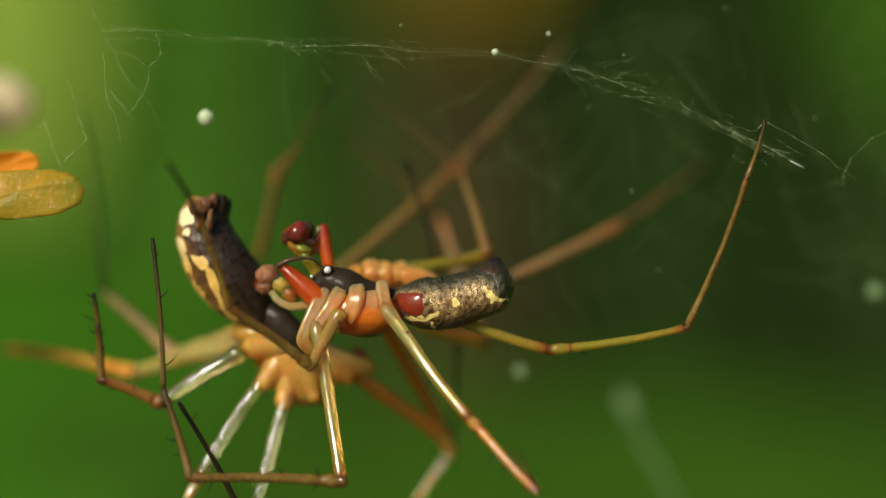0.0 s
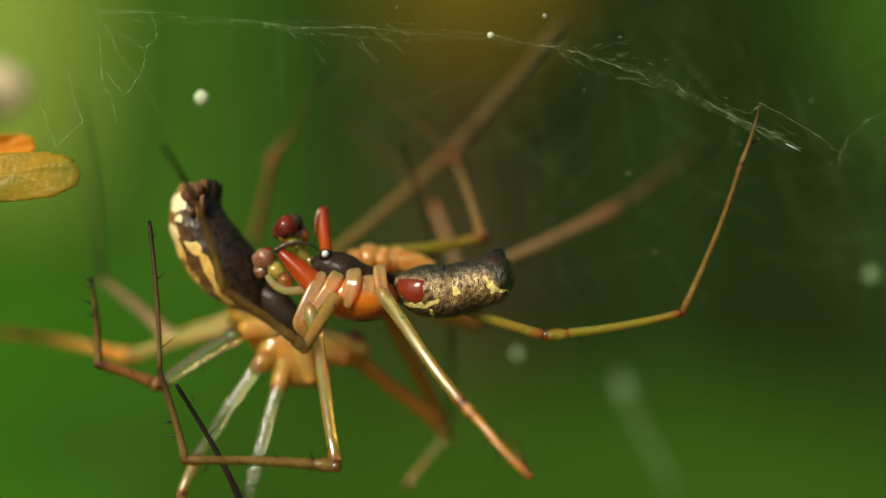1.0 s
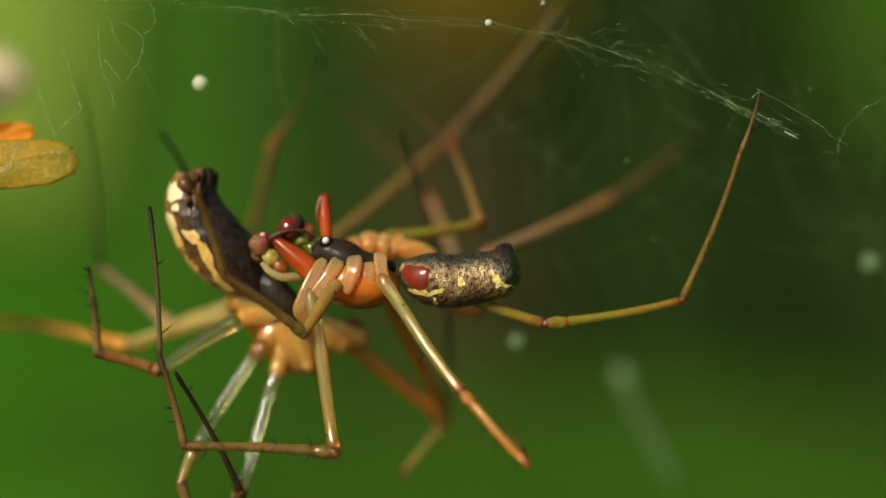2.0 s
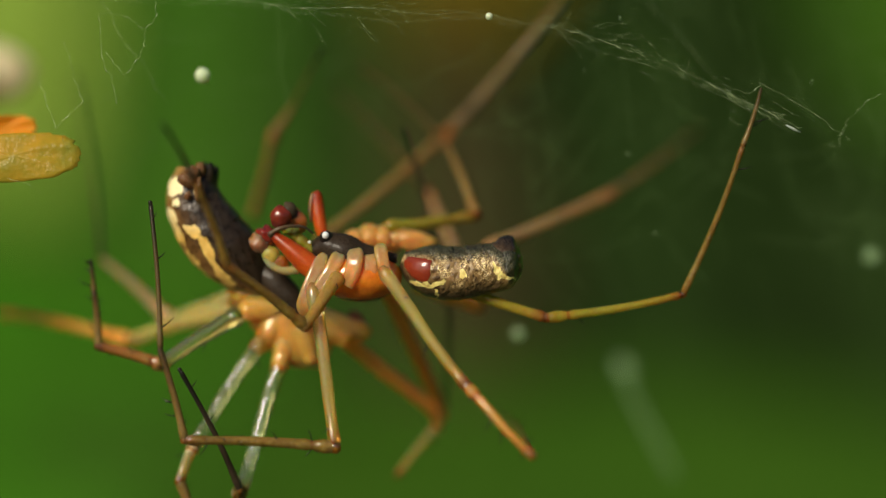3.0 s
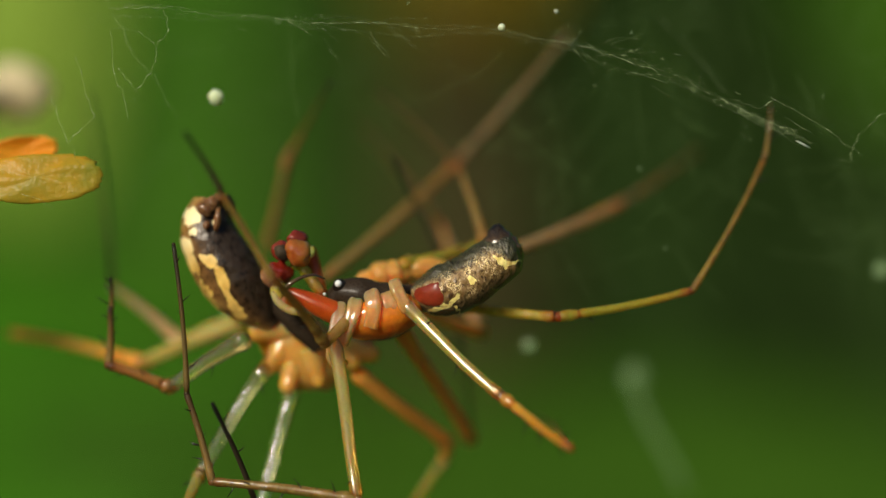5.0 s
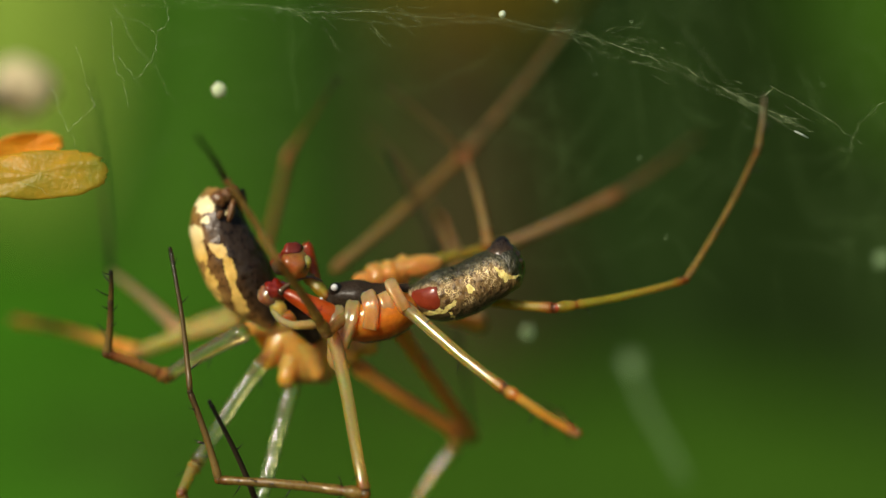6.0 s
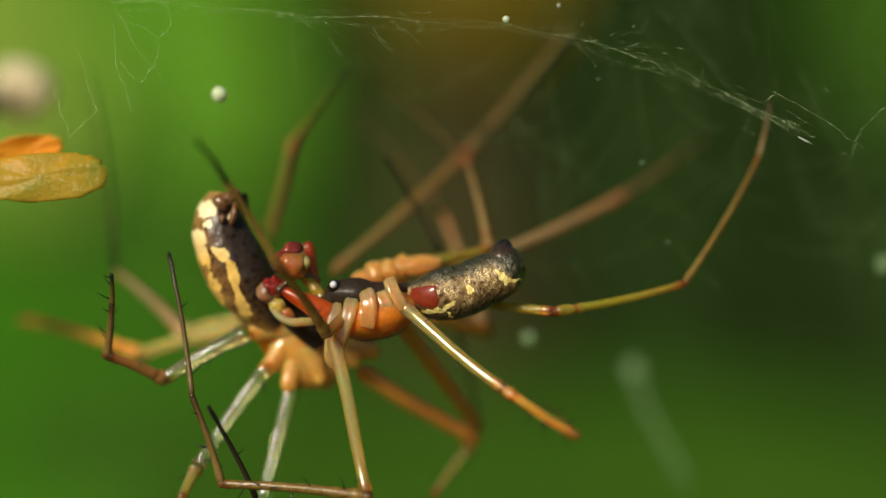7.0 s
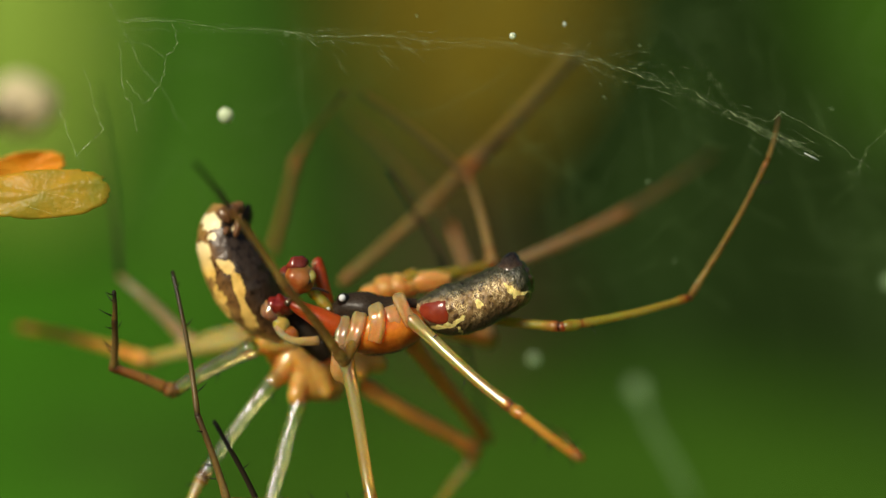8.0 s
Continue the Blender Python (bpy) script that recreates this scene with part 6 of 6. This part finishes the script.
    swing(f_chest, (-5.46, 1.8, -1.95), (-3.66, 1.8, -3.91), (0, (-5.46, 1.8, -1.95), (-3.66, 1.8, -3.91)),
         (1, (-5.46, 1.8, -1.93), (-3.66, 1.8, -3.89)),
         (1.5, (-5.46, 1.8, -1.93), (-3.67, 1.8, -3.89)),
         (3, (-5.46, 1.8, -1.92), (-3.66, 1.8, -3.88)),
         (3.5, (-5.46, 1.8, -1.92), (-3.66, 1.8, -3.91)),
         (4, (-5.41, 1.8, -1.96), (-3.65, 1.8, -3.95)),
         (4.5, (-5.44, 1.8, -2.03), (-3.69, 1.8, -4.03)),
         (6, (-5.60, 1.8, -2.25), (-3.79, 1.8, -4.24)),
         (7, (-5.58, 1.8, -2.27), (-3.79, 1.8, -4.23)),
         (8, (-5.56, 1.8, -2.09), (-3.76, 1.8, -4.05)), over=female)
    swing(jaw_near, (-4.67, 0.2, -0.53), (-3.29, 0.2, -1.66), (0, (-4.67, 0.2, -0.53), (-3.29, 0.2, -1.66)),
         (1, (-4.62, 0.2, -0.61), (-3.28, 0.2, -1.73)),
         (1.5, (-4.70, 0.2, -0.59), (-3.26, 0.2, -1.71)),
         (3, (-4.78, 0.2, -0.73), (-3.39, 0.2, -1.77)),
         (3.5, (-4.83, 0.2, -1.10), (-3.36, 0.2, -1.82)),
         (4, (-4.64, 0.2, -1.42), (-3.28, 0.2, -2.06)),
         (4.5, (-4.57, 0.2, -1.71), (-3.20, 0.2, -2.24)),
         (6, (-4.68, 0.2, -2.30), (-3.33, 0.2, -2.89)),
         (7, (-4.83, 0.2, -2.08), (-3.42, 0.2, -2.72)),
         (8, (-4.76, 0.2, -1.93), (-3.37, 0.2, -2.54)), over=male)
    swing(jaw_far, (-3.44, 1, 0.63), (-3.17, 1, -0.63), (0, (-3.44, 1, 0.63), (-3.17, 1, -0.63)),
         (1, (-3.33, 1, 0.64), (-3.15, 1, -0.66)),
         (1.5, (-3.19, 1, 0.54), (-3.09, 1, -0.56)),
         (3, (-3.51, 1, 0.48), (-3.27, 1, -0.73)),
         (3.5, (-3.91, 1, 0.16), (-3.64, 1, -1.10)),
         (4, (-3.88, 1, -0.05), (-3.56, 1, -1.19)),
         (4.5, (-3.97, 1, -0.32), (-3.57, 1, -1.61)),
         (6, (-4.12, 1, -0.86), (-3.76, 1, -2.07)),
         (7, (-4.15, 1, -0.72), (-3.88, 1, -1.93)),
         (8, (-4.05, 1, -0.63), (-3.68, 1, -1.79)), over=male)
    swing(palp_a, (-4.03, 0.5, 0.48), (-3.73, 0.5, -0.06), (0, (-4.03, 0.5, 0.48), (-3.73, 0.5, -0.06)),
         (0.5, (-4.09, 0.5, 0.49), (-3.77, 0.5, -0.07)),
         (1, (-4.26, 0.5, 0.15), (-3.89, 0.5, -0.33)),
         (1.5, (-4.08, 0.5, -0.32), (-3.68, 0.5, -0.56)),
         (3, (-4.45, 0.5, -0.09), (-3.97, 0.5, -0.57)),
         (3.5, (-4.98, 0.5, -0.17), (-4.50, 0.5, -0.65)),
         (4, (-4.90, 0.5, -0.57), (-4.41, 0.5, -0.97)),
         (4.5, (-4.83, 0.5, -0.43), (-4.43, 0.5, -1.07)),
         (6, (-4.85, 0.5, -1.39), (-4.32, 0.5, -1.87)),
         (7, (-4.95, 0.5, -1.17), (-4.43, 0.5, -1.73)),
         (8, (-4.96, 0.5, -1.03), (-4.40, 0.5, -1.59)), over=male, rolls=((0, 0), (3.3, 25), (4.3, 110), (6, 150), (8, 155)))
    for ob, rolls in ((palp_b, ((0, 0), (1.5, 30), (3, 100), (6, 130), (8, 130))), (stalk_b, ((0, 0), (8, 0)))):
        swing(ob, (-5.08, 0.6, -0.69), (-4.82, 0.6, -0.95), (0, (-5.08, 0.6, -0.69), (-4.82, 0.6, -0.95)),
             (1, (-5.07, 0.6, -0.74), (-4.81, 0.6, -1.01)),
             (1.5, (-5.13, 0.6, -0.72), (-4.86, 0.6, -1.01)),
             (3, (-5.18, 0.6, -0.81), (-4.90, 0.6, -1.05)),
             (3.5, (-5.15, 0.6, -1.05), (-4.95, 0.6, -1.39)),
             (4, (-5.15, 0.6, -1.26), (-4.90, 0.6, -1.59)),
             (4.5, (-5.16, 0.6, -0.96), (-4.92, 0.6, -1.36)),
             (6, (-5.27, 0.6, -2.15), (-4.95, 0.6, -2.47)),
             (7, (-5.37, 0.6, -1.92), (-5.05, 0.6, -2.24)),
             (8, (-5.41, 0.6, -1.90), (-5.11, 0.6, -2.22)), over=male, rolls=rolls)
    drift(withered, (0, 0.00, -3.99), (0.7, 0.00, -11.16), (1.5, 0.00, -9.57), (3, 0.00, -5.58), (3.5, 0.00, -7.17), (4, 0.00, -11.96), (4.5, 0.00, -7.97), (5.8, 0.00, -3.19), (6.3, 0.00, -6.38), (6.6, 0.00, -12.76), (6.9, 0.00, -10.36), (7.2, 0.00, -7.17), (7.4, 0.00, -10.36), (7.6, 0.00, -23.92), (7.8, 0.00, -15.94), (8, 0.00, -23.92))
    drift(swaying, (0, 0, 0), (6.3, 0, 0), (6.4, 8, 0), (6.6, 52, -3), (6.8, 80, -6), (7, 80, -6), (7.2, 66, -5), (7.5, 12, -1), (7.7, 0, 0), (8, 0, 0))
    drift(stalk, (0, 0.00, -0.00), (3, 0.02, -0.02), (3.5, 0.11, 0.03), (4, 0.27, 0.14), (4.5, 0.26, -0.00), (6, 0.45, -0.40), (7, 0.38, -0.33), (8, 0.27, -0.26))
    drift(specks[0], (0, 0.00, -0.00), (1.5, -0.02, -0.05), (3, -0.06, -0.06), (4, -0.10, -0.16), (4.5, -0.05, -0.05), (6, -0.02, 0.11), (7, 0.02, 0.11), (8, 0.03, 0.18))
    drift(specks[1], (0, 0.00, -0.00), (3, 0.02, 0.08), (4, 0.10, 0.10), (4.5, 0.03, 0.02), (6, 0.14, -0.21), (7, 0.08, -0.18), (8, 0.08, -0.21))
    drift(specks[3], (0, 0.00, -0.00), (3, 0.05, 0.08), (4, 0.03, 0.10), (4.5, 0.06, 0.11), (6, 0.00, 0.24), (7, -0.03, 0.22), (8, -0.05, 0.11))
    drift(specks[4], (0, 0.00, -0.00), (3.5, 0.05, 0.16), (4.5, 0.10, 0.27), (6, -0.08, 0.41), (7, -0.06, 0.38), (8, -0.13, 0.22))
    drift(glint, (0, 0.00, -0.00), (3, 0.00, -0.06), (4, -0.02, -0.02), (4.5, -0.02, -0.05), (6, -0.10, -0.11), (7, -0.06, -0.14), (8, -0.06, -0.05))


motions()
